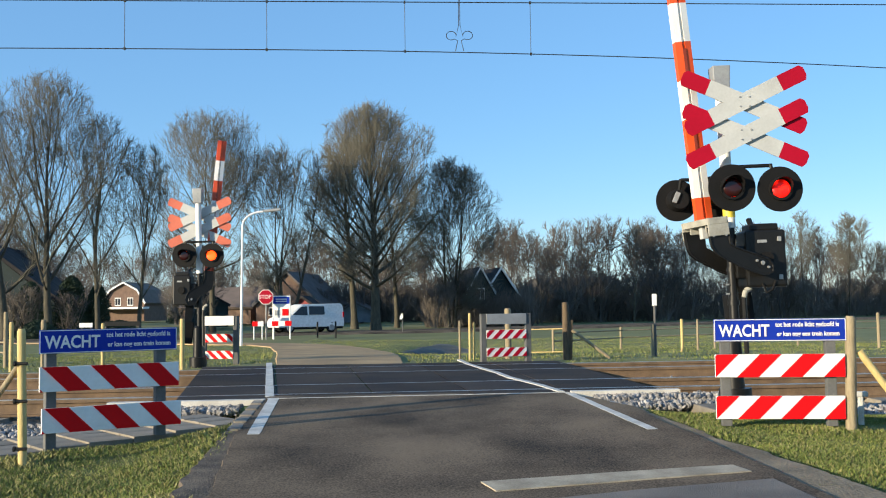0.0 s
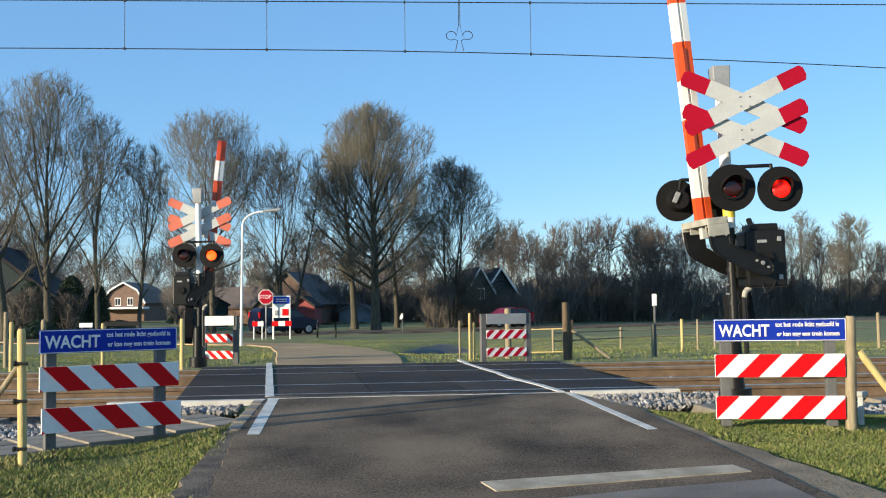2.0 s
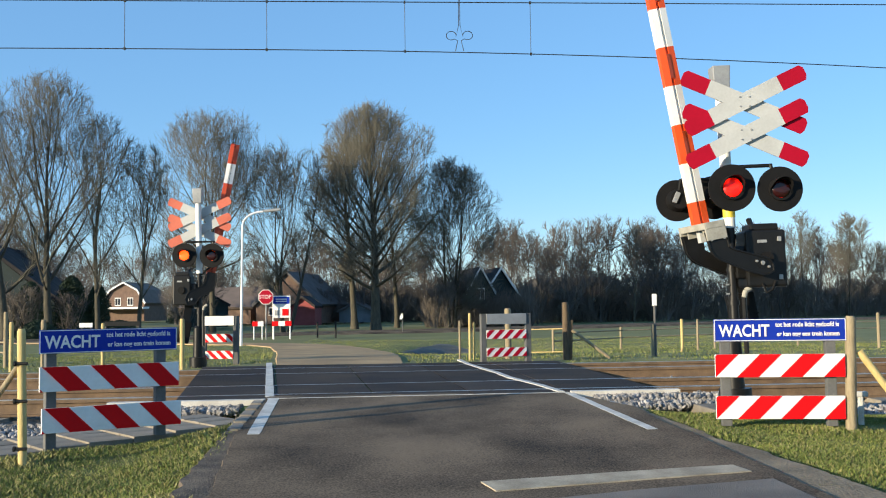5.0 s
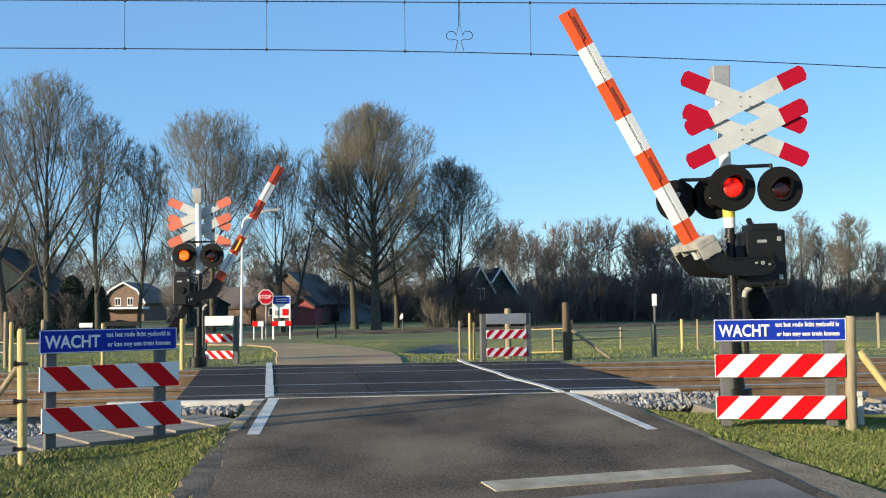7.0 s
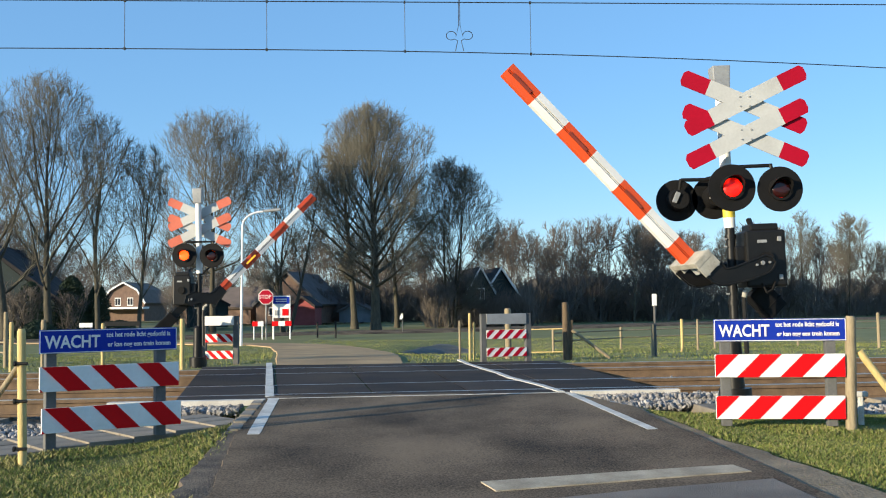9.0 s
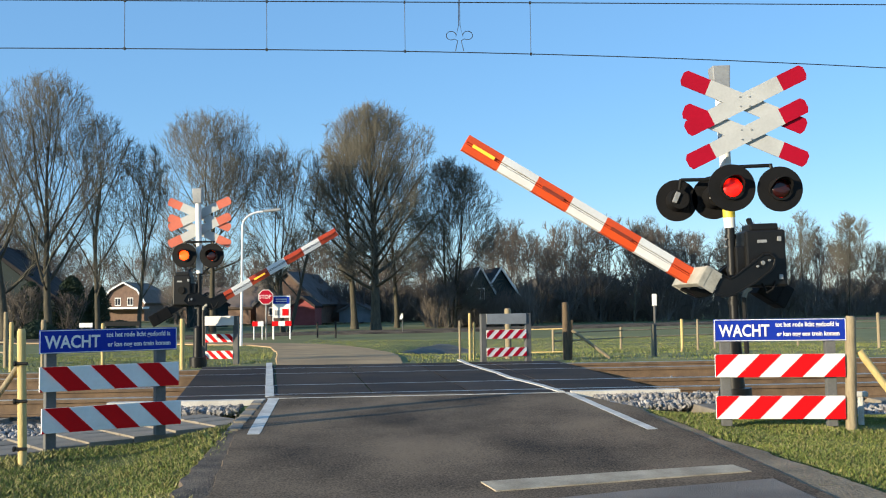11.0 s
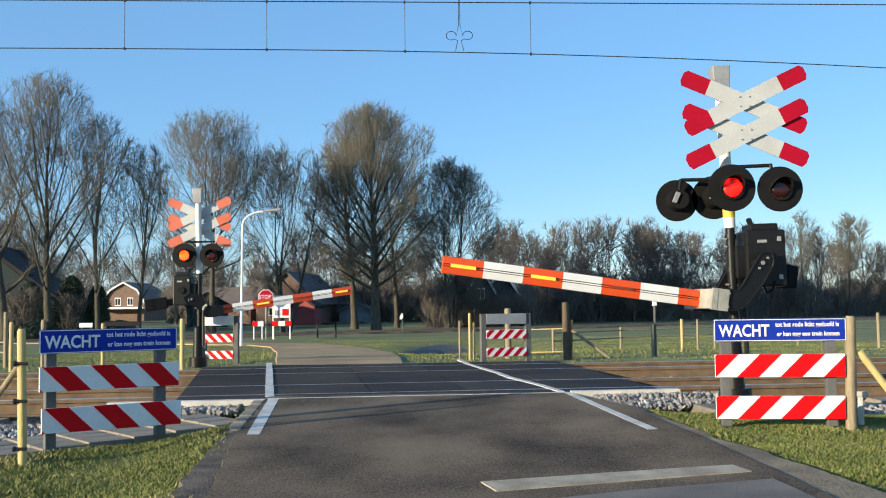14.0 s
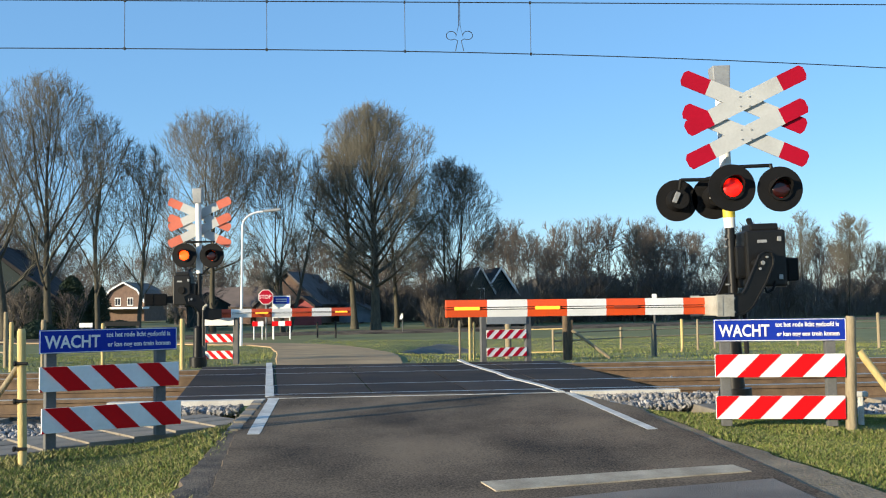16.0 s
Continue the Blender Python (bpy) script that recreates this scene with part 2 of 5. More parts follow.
def land_z(x, y):
    u = across(x, y)
    c, w = road_mid(y)
    off = abs(x - c) - w
    z = road_z(x, y)
    verge = smooth(0.05, 0.9, off)
    if u < -0.9:
        z -= 0.16 * smooth(-2.3, -1.6, u) * smooth(0.1, 0.35, off)
        z -= 0.10 * verge * (1.0 if x < 0 else 0.45) + 0.03
    elif u < 7.2:
        z -= (0.27 if off > 0.75 else 0.06) * max(smooth(-0.2, 0.3, off), 0.2)
    else:
        z -= 0.04 + 0.05 * verge
    al, la = path_pos(x, y)
    if al > -0.3 and -0.75 < la < 2.2 and y < 11.3 and x < -1.9:
        z = min(z, -0.10 - 0.045 * al - (0.10 if la > 0.62 else 0.06) * smooth(-0.75, -0.5, la))
    z += 0.06 * noise.noise((x * 0.35, y * 0.35, 0)) * verge + 0.05 * noise.noise((x * 0.05, y * 0.05, 3)) * smooth(2, 10, off)
    dx, dy = (x - 0.7 - 0.05 * (y - 40)) / 2.6, (y - 41) / 9
    z -= 1.0 * math.exp(-dx * dx * 2 - dy * dy * 2) if 24 < y < 60 else 0
    return z


def steps(stops):
    """Values that go on from stop to stop: (end, step) pairs after a start."""
    v = [stops[0]]
    for end, step in stops[1:]:
        while v[-1] < end - 1e-6:
            v.append(min(end, v[-1] + step))
    return v


GX = steps([-900, (-200, 100), (-60, 20), (-16, 2), (-7, 0.5), (5, 0.16), (14, 0.5), (60, 2), (200, 20), (900, 100)])
GY = steps([-60, (-10, 10), (4, 1), (26, 0.2), (60, 0.6), (130, 4), (300, 20), (1500, 150)])
gv = [(x, y, land_z(x, y)) for y in GY for x in GX]
nx = len(GX)
gf = [(j * nx + i, j * nx + i + 1, (j + 1) * nx + i + 1, (j + 1) * nx + i) for j in range(len(GY) - 1) for i in range(nx - 1)]
ground = raw("ground", gv, gf, SOIL)
tagged(ground, "winter grass verges and fields with worn soil", "ground", kind="structure")
ground.data.polygons.foreach_set("use_smooth", [True] * len(gf))


def strip(name, ys, left, right, zf, material, label, kind="structure", cat="road", rows=9, lift=0.0):
    """A sheet between two edges, laid along y, with a turned-down rim."""
    vs, fs = [], []
    for y in ys:
        l, r = left(y), right(y)
        for i in range(rows):
            x = (l, r)[i > 0] if i in (0, rows - 1) else l + 0.025 + (r - l - 0.05) * (i - 1) / (rows - 3)
            vs.append((x, y, zf(x, y) + lift - (0.06 if i in (0, rows - 1) else 0)))
    for j in range(len(ys) - 1):
        for i in range(rows - 1):
            a0 = j * rows + i
            fs.append((a0, a0 + 1, a0 + rows + 1, a0 + rows))
    ob = raw(name, vs, fs, material)
    return tagged(ob, label, cat, kind=kind)


def rag(y, s):
    return 0.05 * noise.noise((y * 1.7, s, 0)) + 0.03 * noise.noise((y * 6, s, 5))


near_ys = steps([-6, (5, 0.5), (11.8, 0.12)])
strip("road_near", near_ys, lambda y: road_mid(y)[0] - road_mid(y)[1] + 0.6 * rag(y * 0.6, 1), lambda y: road_mid(y)[0] + road_mid(y)[1] + 0.6 * rag(y * 0.6, 9), road_z, ASPHALT,
      "dark grey asphalt lane with ragged edges", lift=0.012)
shoulder_ys = steps([-6, (5, 0.5), (11.3, 0.08)])
strip("road_shoulder", shoulder_ys, lambda y: road_mid(y)[0] - road_mid(y)[1] - 0.10 - 0.14 * smooth(10, 6, y) + 1.4 * rag(y * 0.8, 21), lambda y: road_mid(y)[0], road_z, GRAVEL,
      "crumbling dark asphalt and gravel shoulder along the lane", lift=0.0)
strip("verge_dirt", shoulder_ys, lambda y: road_mid(y)[0], lambda y: road_mid(y)[0] + road_mid(y)[1] + 0.08 + 0.30 * smooth(10, 6, y) + 1.4 * rag(y * 0.8, 29), road_z, DIRT,
      "bare sandy soil strip beside the lane", lift=0.0)
bm = bmesh.new()
prism(bm, [(-1.2, 5.2), (-0.6, 5.55), (0.3, 6.05), (1.2, 6.42), (2.15, 6.72), (2.6, 3.0), (3.7, -6.0), (-0.95, -6.0), (-0.95, 3.0)], -0.1, 0.0, "z")
for v in bm.verts:
    v.co.z += road_z(v.co.x, v.co.y) + 0.017
tagged(part("road_old", bm, OLD_ASPHALT), "paler older asphalt before the stop line", "road", kind="structure")
far_ys = steps([18.6, (30, 0.4), (56, 0.5)])
strip("road_far", far_ys, lambda y: along(FAR_LEFT, y) + rag(y, 3), lambda y: along(FAR_RIGHT, y) + rag(y, 7), road_z, ASPHALT_FAR,
      "worn pale brown country lane bending to a junction", lift=0.0)


# main road, beyond: runs away to the right
def main_y(x):
    return 71.4 + 0.65 * x


mv, mf = [], []
mxs = steps([-90, (110, 2.0)])
for x in mxs:
    for i, o in enumerate((-3.6, -3.2, 3.2, 3.6)):
        mv.append((x - 0.545 * o, main_y(x) + 0.84 * o, -0.48 - (0.14 if i in (0, 3) else 0)))
for j in range(len(mxs) - 1):
    for i in range(3):
        mf.append((j * 4 + i, j * 4 + 4 + i, j * 4 + 5 + i, j * 4 + 1 + i))
tagged(raw("road_main", mv, mf, ASPHALT), "grey asphalt main road crossing behind", "road", kind="structure")

# ---- the two tracks ----
RAIL_U = (0.0, 1.505, 4.0, 5.505)


def on_track(x, u):
    return x, 12.29 + SKEW * x + u


def track_box(bm, x0, x1, u0, u1, z0, z1):
    """A bar along the track."""
    vs = []
    for x, u in ((x0, u0), (x1, u0), (x1, u1), (x0, u1)):
        vs.append((*on_track(x, u),))
    lo = [bm.verts.new((*v, z0)) for v in vs]
    hi = [bm.verts.new((*v, z1)) for v in vs]
    bm.faces.new(lo[::-1]), bm.faces.new(hi)
    for i in range(4):
        j = (i + 1) % 4
        bm.faces.new((lo[i], lo[j], hi[j], hi[i]))


def build_tracks():
    for u in RAIL_U:
        t = thing("rail", pose(0, 0, 0), "rusty steel rail with a polished head", "rail", "rails of the crossing")
        bm = bmesh.new()
        track_box(bm, -60, 60, u - 0.07, u + 0.07, -0.19, -0.165)
        track_box(bm, -60, 60, u - 0.012, u + 0.012, -0.165, -0.045)
        track_box(bm, -60, 60, u - 0.036, u + 0.036, -0.045, -0.006)
        part("web", bm, RUST, t)
        bm = bmesh.new()
        track_box(bm, -60, 60, u - 0.03, u + 0.03, -0.006, 0.003)
        part("head", bm, RAIL_TOP, t)
    for k, u in enumerate((0.75, 4.75)):
        bm = bmesh.new()
        x = -40.0
        while x < 40:
            if not -4.9 < x < 3.2:
                track_box(bm, x, x + 0.24, u - 1.28, u + 1.28, -0.33, -0.19 + random.uniform(-0.01, 0.01))
            x += 0.62
        tagged(part("sleepers", bm, SLEEPER), "row of weathered concrete sleepers in ballast", "sleeper", kind="stuff")
    bm = bmesh.new()
    vs, fs = [], []
    xs = steps([-60, (-14, 1.0), (10, 0.15), (60, 1.0)])
    us = steps([-2.3, (7.6, 0.12)])
    for u in us:
        for x in xs:
            X, Y = on_track(x, u)
            edge = smooth(-2.3, -1.5, u) * smooth(7.6, 6.8, u)
            h = -0.40 + 0.17 * edge + 0.05 * noise.noise((X * 5, Y * 5, 1)) + 0.02 * noise.noise((X * 14, Y * 14, 1))
            vs.append((X, Y, h))
    n = len(xs)
    for j in range(len(us) - 1):
        for i in range(n - 1):
            if not (-2.9 + 0.0 * j < xs[i] + 0.0 and xs[i + 1] < 2.0 and 0.5 < us[j] < 5):
                fs.append((j * n + i, j * n + i + 1, j * n + n + i + 1, j * n + n + i))
    bm.free()
    tagged(raw("ballast_bed", vs, fs, BALLAST_BED), "brown stained ballast bed under the tracks", "ballast", kind="stuff")
    # loose stones
    rng = random.Random(4)
    shapes = []
    for k in range(6):
        b2 = bmesh.new()
        bmesh.ops.create_icosphere(b2, subdivisions=1, radius=1)
        for v in b2.verts:
            v.co *= rng.uniform(0.65, 1.15)
        shapes.append(([v.co.copy() for v in b2.verts], [[v.index for v in fa.verts] for fa in b2.faces]))
        b2.free()
    vs, fs = [], []

    def stone(x, y, z, s):
        pts, fcs = rng.choice(shapes)
        q = Euler((rng.uniform(0, 6), rng.uniform(0, 6), rng.uniform(0, 6))).to_matrix()
        b0 = len(vs)
        sc = Vector((s * rng.uniform(0.8, 1.3), s * rng.uniform(0.7, 1.1), s * rng.uniform(0.55, 0.9)))
        for p in pts:
            w = q @ Vector((p.x * sc.x, p.y * sc.y, p.z * sc.z))
            vs.append((w.x + x, w.y + y, w.z + z))
        fs.extend([[b0 + i for i in fc] for fc in fcs])

    def lay(n, x0, x1, u0, u1, z, s0=0.022, s1=0.045):
        for _ in range(n):
            x, u = rng.uniform(x0, x1), rng.uniform(u0, u1)
            X, Y = on_track(x, u)
            stone(X, Y, z + rng.uniform(-0.02, 0.035), rng.uniform(s0, s1))
    lay(3600, -8, -2.75, -2.0, -0.75, -0.25)
    lay(1100, -3.6, -2.25, -1.2, -0.84, -0.09)
    lay(2200, 1.75, 3.6, -1.5, -0.84, -0.10)
    lay(900, 1.7, 3.2, -1.15, -0.84, -0.05)
    lay(2300, 3.6, 7, -2.0, -0.6, -0.24)
    lay(900, 2.6, 9, 0.2, 1.3, -0.22)
    lay(1400, 2.3, 10, 1.7, 3.8, -0.2)
    lay(500, 2.2, 9, 4.2, 5.3, -0.22)
    lay(1200, -9, -4.2, 1.7, 3.8, -0.2)
    lay(700, -9, -4.2, 0.2, 1.3, -0.22)
    lay(500, -9, -4.6, 5.7, 6.8, -0.25)
    tagged(raw("ballast_stones", vs, fs, STONE), "loose grey ballast stones beside the tracks", "ballast", kind="stuff")


build_tracks()


# ---- painted lines, kerbs, slabs ----
def ribbon(name, pts, half, material, label, zf=road_z, lift=0.0145, cat="road marking", parent=None):
    """A thin band along points (x, y), half wide each way, following the road."""
    vs, fs = [], []
    fine = []
    for (x0, y0, h0), (x1, y1, h1) in zip([(*p, h) for p, h in zip(pts, half)], [(*p, h) for p, h in zip(pts[1:], half[1:])]):
        n = max(1, int(math.hypot(x1 - x0, y1 - y0) / 0.15))
        fine += [(x0 + (x1 - x0) * k / n, y0 + (y1 - y0) * k / n, h0 + (h1 - h0) * k / n) for k in range(n)]
    fine.append((*pts[-1], half[-1]))
    for i, (x, y, h) in enumerate(fine):
        x0, y0, _ = fine[max(0, i - 1)]
        x1, y1, _ = fine[min(len(fine) - 1, i + 1)]
        d = Vector((x1 - x0, y1 - y0)).normalized()
        for s in (-1, 1):
            w = h + 0.006 * noise.noise((x * 5, y * 5, s * 3))
            X, Y = x - d.y * s * w, y + d.x * s * w
            vs.append((X, Y, zf(X, Y) + lift))
            vs.append((X, Y, zf(X, Y) - 0.01))
    for i in range(len(fine) - 1):
        b0 = i * 4
        fs += [(b0, b0 + 4, b0 + 6, b0 + 2), (b0 + 1, b0 + 5, b0 + 4, b0), (b0 + 2, b0 + 6, b0 + 7, b0 + 3)]
    fs += [(0, 2, 3, 1), (len(vs) - 4, len(vs) - 3, len(vs) - 1, len(vs) - 2)]
    ob = raw(name, vs, fs, material, parent)
    return ob if parent else tagged(ob, label, cat, kind="structure")


ribbon("stop_line", [(0.27, 6.56), (1.2, 6.84), (2.05, 7.08)], (0.15, 0.14, 0.12), OLD_LINE, "worn cream stop line on the asphalt", lift=0.0205)
ribbon("edge_line_left", [(-1.67, 8.85), (-1.93, 11.5)], (0.055, 0.06), WHITE_LINE, "white edge line on the asphalt")
for y0, y1 in ((11.72, 13.4), (13.45, 15.7), (15.75, 17.2), (17.25, 19.3)):
    f = lambda y: -2.0 - 0.173 * (y - 11.6)
    ribbon("edge_line_left", [(f(y0), y0), (f(y1), y1)], (0.05, 0.055), WHITE_LINE, "white line slabs over the crossing")
ribbon("edge_line_right", [(1.81, 8.9), (1.6, 10.4), (1.42, 11.7)], (0.046, 0.046, 0.046), WHITE_LINE, "white edge line on the asphalt")
ribbon("edge_line_right", [(1.36, 11.9), (1.22, 12.9), (0.92, 14.4), (0.80, 15.5), (0.62, 16.6), (0.42, 18.0), (0.28, 19.6)], (0.042,) * 7, WHITE_LINE, "white line over the crossing panels")


def slab_row(name, u0, u1, edges, z, material, label, group, worn=()):
    """A row of slabs along the track, each an object of its own, on a bed."""
    t = thing(name, pose(0, 0, 0), label, "crossing deck", group, "structure")
    for k, ((a0, a1), (b0, b1)) in enumerate(zip(edges, edges[1:])):
        bm = bmesh.new()
        g = 0.011
        pts = [on_track(a0 + g, u0), on_track(b0 - g, u0), on_track(b1 - g, u1), on_track(a1 + g, u1)]
        prism(bm, pts, z - 0.14, z, "z")
        part("slab", bm, PANEL_WORN if k in worn else material, t)
    return t


def crossing_deck():
    def edges(u0, u1, n):
        # the deck leans to the left as it goes away, like the lane
        def at(u, k):
            l, r = -3.15 - 0.19 * u, 2.55 - 0.075 * u
            return l + (r - l) * k / n
        return [(at(u0, k), at(u1, k)) for k in range(n + 1)]
    for u0, u1, n, worn in ((-0.62, -0.045, 5, ()), (0.05, 1.455, 5, ()), (1.555, 3.95, 5, ()), (4.05, 5.455, 5, ()), (5.555, 6.35, 5, ())):
        slab_row("crossing_deck", u0, u1, edges(u0, u1, n), 0.004, PANEL, "dark blue-grey crossing panels between the rails", "decks between the rails", worn)


crossing_deck()
bm = bmesh.new()
prism(bm, [on_track(-3.0, -0.6), on_track(2.55, -0.6), on_track(2.0, 6.3), on_track(-4.3, 6.3)], -0.2, -0.014, "z")
tagged(part("deck_bed", bm, SLAB), "dusty concrete bed showing in the joints", "crossing deck", kind="structure")


def kerbs():
    for x0, x1, z in ((-3.72, -2.02, 0.01), (1.45, 2.72, 0.03)):
        bm = bmesh.new()
        track_box(bm, x0, x1, -0.78, -0.64, -0.22, z)
        tagged(part("kerb", bm, CONCRETE), "pale concrete kerb beam at the deck's edge", "kerb", "kerbs of the crossing", "structure")
    bm = bmesh.new()
    track_box(bm, -2.0, 1.43, -0.70, -0.65, -0.1, 0.014)
    tagged(part("kerb", bm, CONCRETE), "narrow pale concrete joint across the lane", "kerb", "kerbs of the crossing", "structure")
    # slab path beside the track, with edging
    t = thing("footpath", pose(0, 0, 0), "grey concrete slab path beside the track", "path", kind="structure")
    rng = random.Random(8)
    for i in range(8):
        for j in range(3):
            al, la = 0.18 + 0.405 * i, -0.34 + 0.34 * j
            bm = bmesh.new()
            box(bm, (0, 0, 0), (0.398, 0.334, 0.06), bevel=0.005)
            ob = part("slab", bm, SLAB, t)
            ob.matrix_basis = pose(-2.25 - 0.77 * al - 0.64 * la, 10.45 - 0.64 * al + 0.77 * la, -0.115 - 0.045 * al + rng.uniform(-0.003, 0.003), rng.uniform(-0.4, 0.4), rng.uniform(-0.4, 0.4), 39.7)
    for k in range(5):
        bm = bmesh.new()
        box(bm, (0, 0, 0), (0.12, 0.44, 0.10), bevel=0.01)
        tagged(part("edging_stone", bm, SLAB), "grey concrete edging stone by the lane", "kerb", "edging stones", "structure").matrix_basis = pose(-2.06 + 0.035 * k, 11.2 - 0.46 * k, -0.045 - 0.014 * k, 0, 0, 5)
    for k in range(3):
        bm = bmesh.new()
        box(bm, (0, 0, 0), (0.07, 0.42, 0.08), bevel=0.008)
        tagged(part("edging_stone", bm, CONCRETE), "pale concrete edging stone by the lane", "kerb", "edging stones", "structure").matrix_basis = pose(1.78 + 0.1 * k, 11.3 - 0.42 * k, -0.085 - 0.012 * k, 0, 0, 14)
    bm = bmesh.new()
    box(bm, (0, 0, 0), (1.5, 1.1, 0.2), bevel=0.02)
    tagged(part("footing", bm, SLAB), "grey concrete slab under the signal mast", "slab", kind="structure").matrix_basis = pose(3.45, 10.95, -0.17, 0, 0, 5)


kerbs()

# ---- the level-crossing masts ----
FLASH = [(0.07, 0.44), (0.74, 1.14), (1.36, 1.74), (2.07, 2.44), (2.72, 3.12), (3.36, 3.74), (4.08, 4.41), (4.69, 5.08), (5.36, 5.74), (6.02, 6.41), (6.69, 7.07), (7.35, 7.73),
         (7.93, 8.40), (8.67, 9.06), (9.34, 9.72), (10.0, 10.39), (10.66, 11.05), (11.33, 11.71), (11.93, 12.37), (12.65, 13.07), (13.31, 13.7), (13.92, 14.36), (14.65, 15.07), (15.33, 15.74), (15.93, 16.2)]
BOOM = [(0, 84.2), (4.25, 84.2), (4.7, 82.03), (5.3, 76.81), (6.3, 67.69), (7.0, 61.5), (8.0, 53.65), (9.0, 45.69), (10.0, 37.94), (11.5, 26.3), (12.5, 18.55), (13.5, 11.26), (14.0, 7.95), (14.5, 4.71), (14.8, 2.95), (15.1, 1.28), (15.4, 0.3), (15.7, 0.1), (16.0, 0.1)]
MOVERS = []                # (object, rows)


def lens_rows(x, y, z, first_lit):
    """Half a turn at each change: the lit face looks out, then the dark one."""
    turn = 0 if first_lit else 180
    rows = [(0.0, turn)]
    for t in [v for pair in FLASH for v in pair]:
        if t > 15.97:
            break
        for k in range(4):
            rows.append((t - 0.05 + k / 30, turn + 60 * k))
        turn += 180
    rows.append((16.0, turn))
    out, last = [], -1
    for t, a in rows:
        if round(t * FPS) > last:
            last = round(t * FPS)
            out.append((t, pose(x, y, z, 0, 0, a)))
    return out


def lamp_disc(parent, x, y, z, r, side=-1, lit=None, hot=False):
    """A round black signal light: backing disc, visor, lens that turns. side -1: towards the camera."""
    bm = bmesh.new()
    rod(bm, (x, y, z), (x, y - 0.02 * -side, z), r, r, 40)
    rod(bm, (x, y, z), (x, y - side * 0.14, z), r * 0.55, r * 0.45, 20)
    light = part("signal_light", bm, DULL_BLACK, parent, smooth=True)
    if lit is None:
        bm = bmesh.new()
        box(bm, (x - 0.04, y - side * 0.15, z + 0.02), (0.05, 0.03, 0.12), pose(0, 0, 0, 0, 25, 0), 0.005)
        part("latch", bm, GREY, light)
        return light
    # visor: an open half tube over the lens
    bm = bmesh.new()
    n, r0, r1 = 18, r * 0.52, r * 0.50
    prev = None
    for k in range(n + 1):
        a = radians(-25 + 230 * k / n)
        ring = [bm.verts.new((x + q * math.cos(a), y + side * dpt, z + q * math.sin(a))) for q, dpt in ((r0, 0.0), (r1, 0.05 + 0.13 * max(0.0, math.sin(a)) ** 0.5), (r1 - 0.008, 0.05 + 0.13 * max(0.0, math.sin(a)) ** 0.5), (r0 - 0.008, 0.0))]
        if prev:
            for i in range(4):
                bm.faces.new((prev[i], ring[i], ring[(i + 1) % 4], prev[(i + 1) % 4]))
        prev = ring
    bmesh.ops.recalc_face_normals(bm, faces=bm.faces)
    part("visor", bm, DULL_BLACK, light, smooth=True)
    bm = bmesh.new()
    ring = [[bm.verts.new((x + q * math.cos(k * math.tau / 28), y + side * d, z + q * math.sin(k * math.tau / 28))) for k in range(28)] for q, d in ((r * 0.52, 0.0), (r * 0.52, 0.05), (r * 0.415, 0.05), (r * 0.415, 0.0))]
    for ra, rb in zip(ring, ring[1:]):
        for k in range(28):
            bm.faces.new((ra[k], ra[(k + 1) % 28], rb[(k + 1) % 28], rb[k]))
    bmesh.ops.recalc_face_normals(bm, faces=bm.faces)
    part("bezel", bm, DULL_BLACK, light, smooth=True)
    bm = bmesh.new()
    rl = r * 0.405
    for sgn, zz in ((1, 0), (-1, 1)):
        rings = []
        for j in range(4):
            ph = j / 3 * radians(60)
            q, d = rl * math.cos(ph), 0.012 + 0.02 * math.sin(ph)
            rings.append([bm.verts.new((q * math.cos(t * math.tau / 24), side * sgn * d, q * math.sin(t * math.tau / 24))) for t in range(24)])
        for ra, rb in zip(rings, rings[1:]):
            for t in range(24):
                bm.faces.new((ra[t], ra[(t + 1) % 24], rb[(t + 1) % 24], rb[t])).material_index = zz
        bm.faces.new(rings[-1]).material_index = zz
    bmesh.ops.recalc_face_normals(bm, faces=bm.faces)
    lens = part("lens", bm, LENS_HOT if hot else LENS_LIT, light, "round red flashing lens", True, (LENS_DARK,))
    MOVERS.append((lens, lens_rows(x, y + side * 0.035, z, lit)))
    return light


def cross_board(parent, x, y, z, tilt, length, width, red):
    """One pointed board of the St Andrew's cross, white with red ends."""
    h, L = width / 2, length / 2
    m = Matrix.Translation((x, y, z)) @ pose(0, 0, 0, 0, tilt, 0)
    bm = bmesh.new()
    prism(bm, [(-L * 0.58, -h), (L * 0.58, -h), (L * 0.58, h), (-L * 0.58, h)], -0.006, 0.006)
    bmesh.ops.transform(bm, matrix=m, verts=bm.verts)
    b = part("cross_board", bm, AGED_WHITE, parent)
    for s in (-1, 1):
        bm = bmesh.new()
        prism(bm, [(s * L * 0.58, -h), (s * L * 0.96, -h), (s * L, -h * 0.45), (s * L, h * 0.55), (s * L * 0.95, h), (s * L * 0.58, h)], -0.006, 0.006)
        bmesh.ops.transform(bm, matrix=m, verts=bm.verts)
        part("red_tip", bm, red, b, "red reflective end")
    return b


def ring_prism(bm, pts, s, y0, y1):
    """A plate with outline (along the boom, up), drawn out across it."""
    prism(bm, [(s * u, z) for u, z in pts], y0, y1)


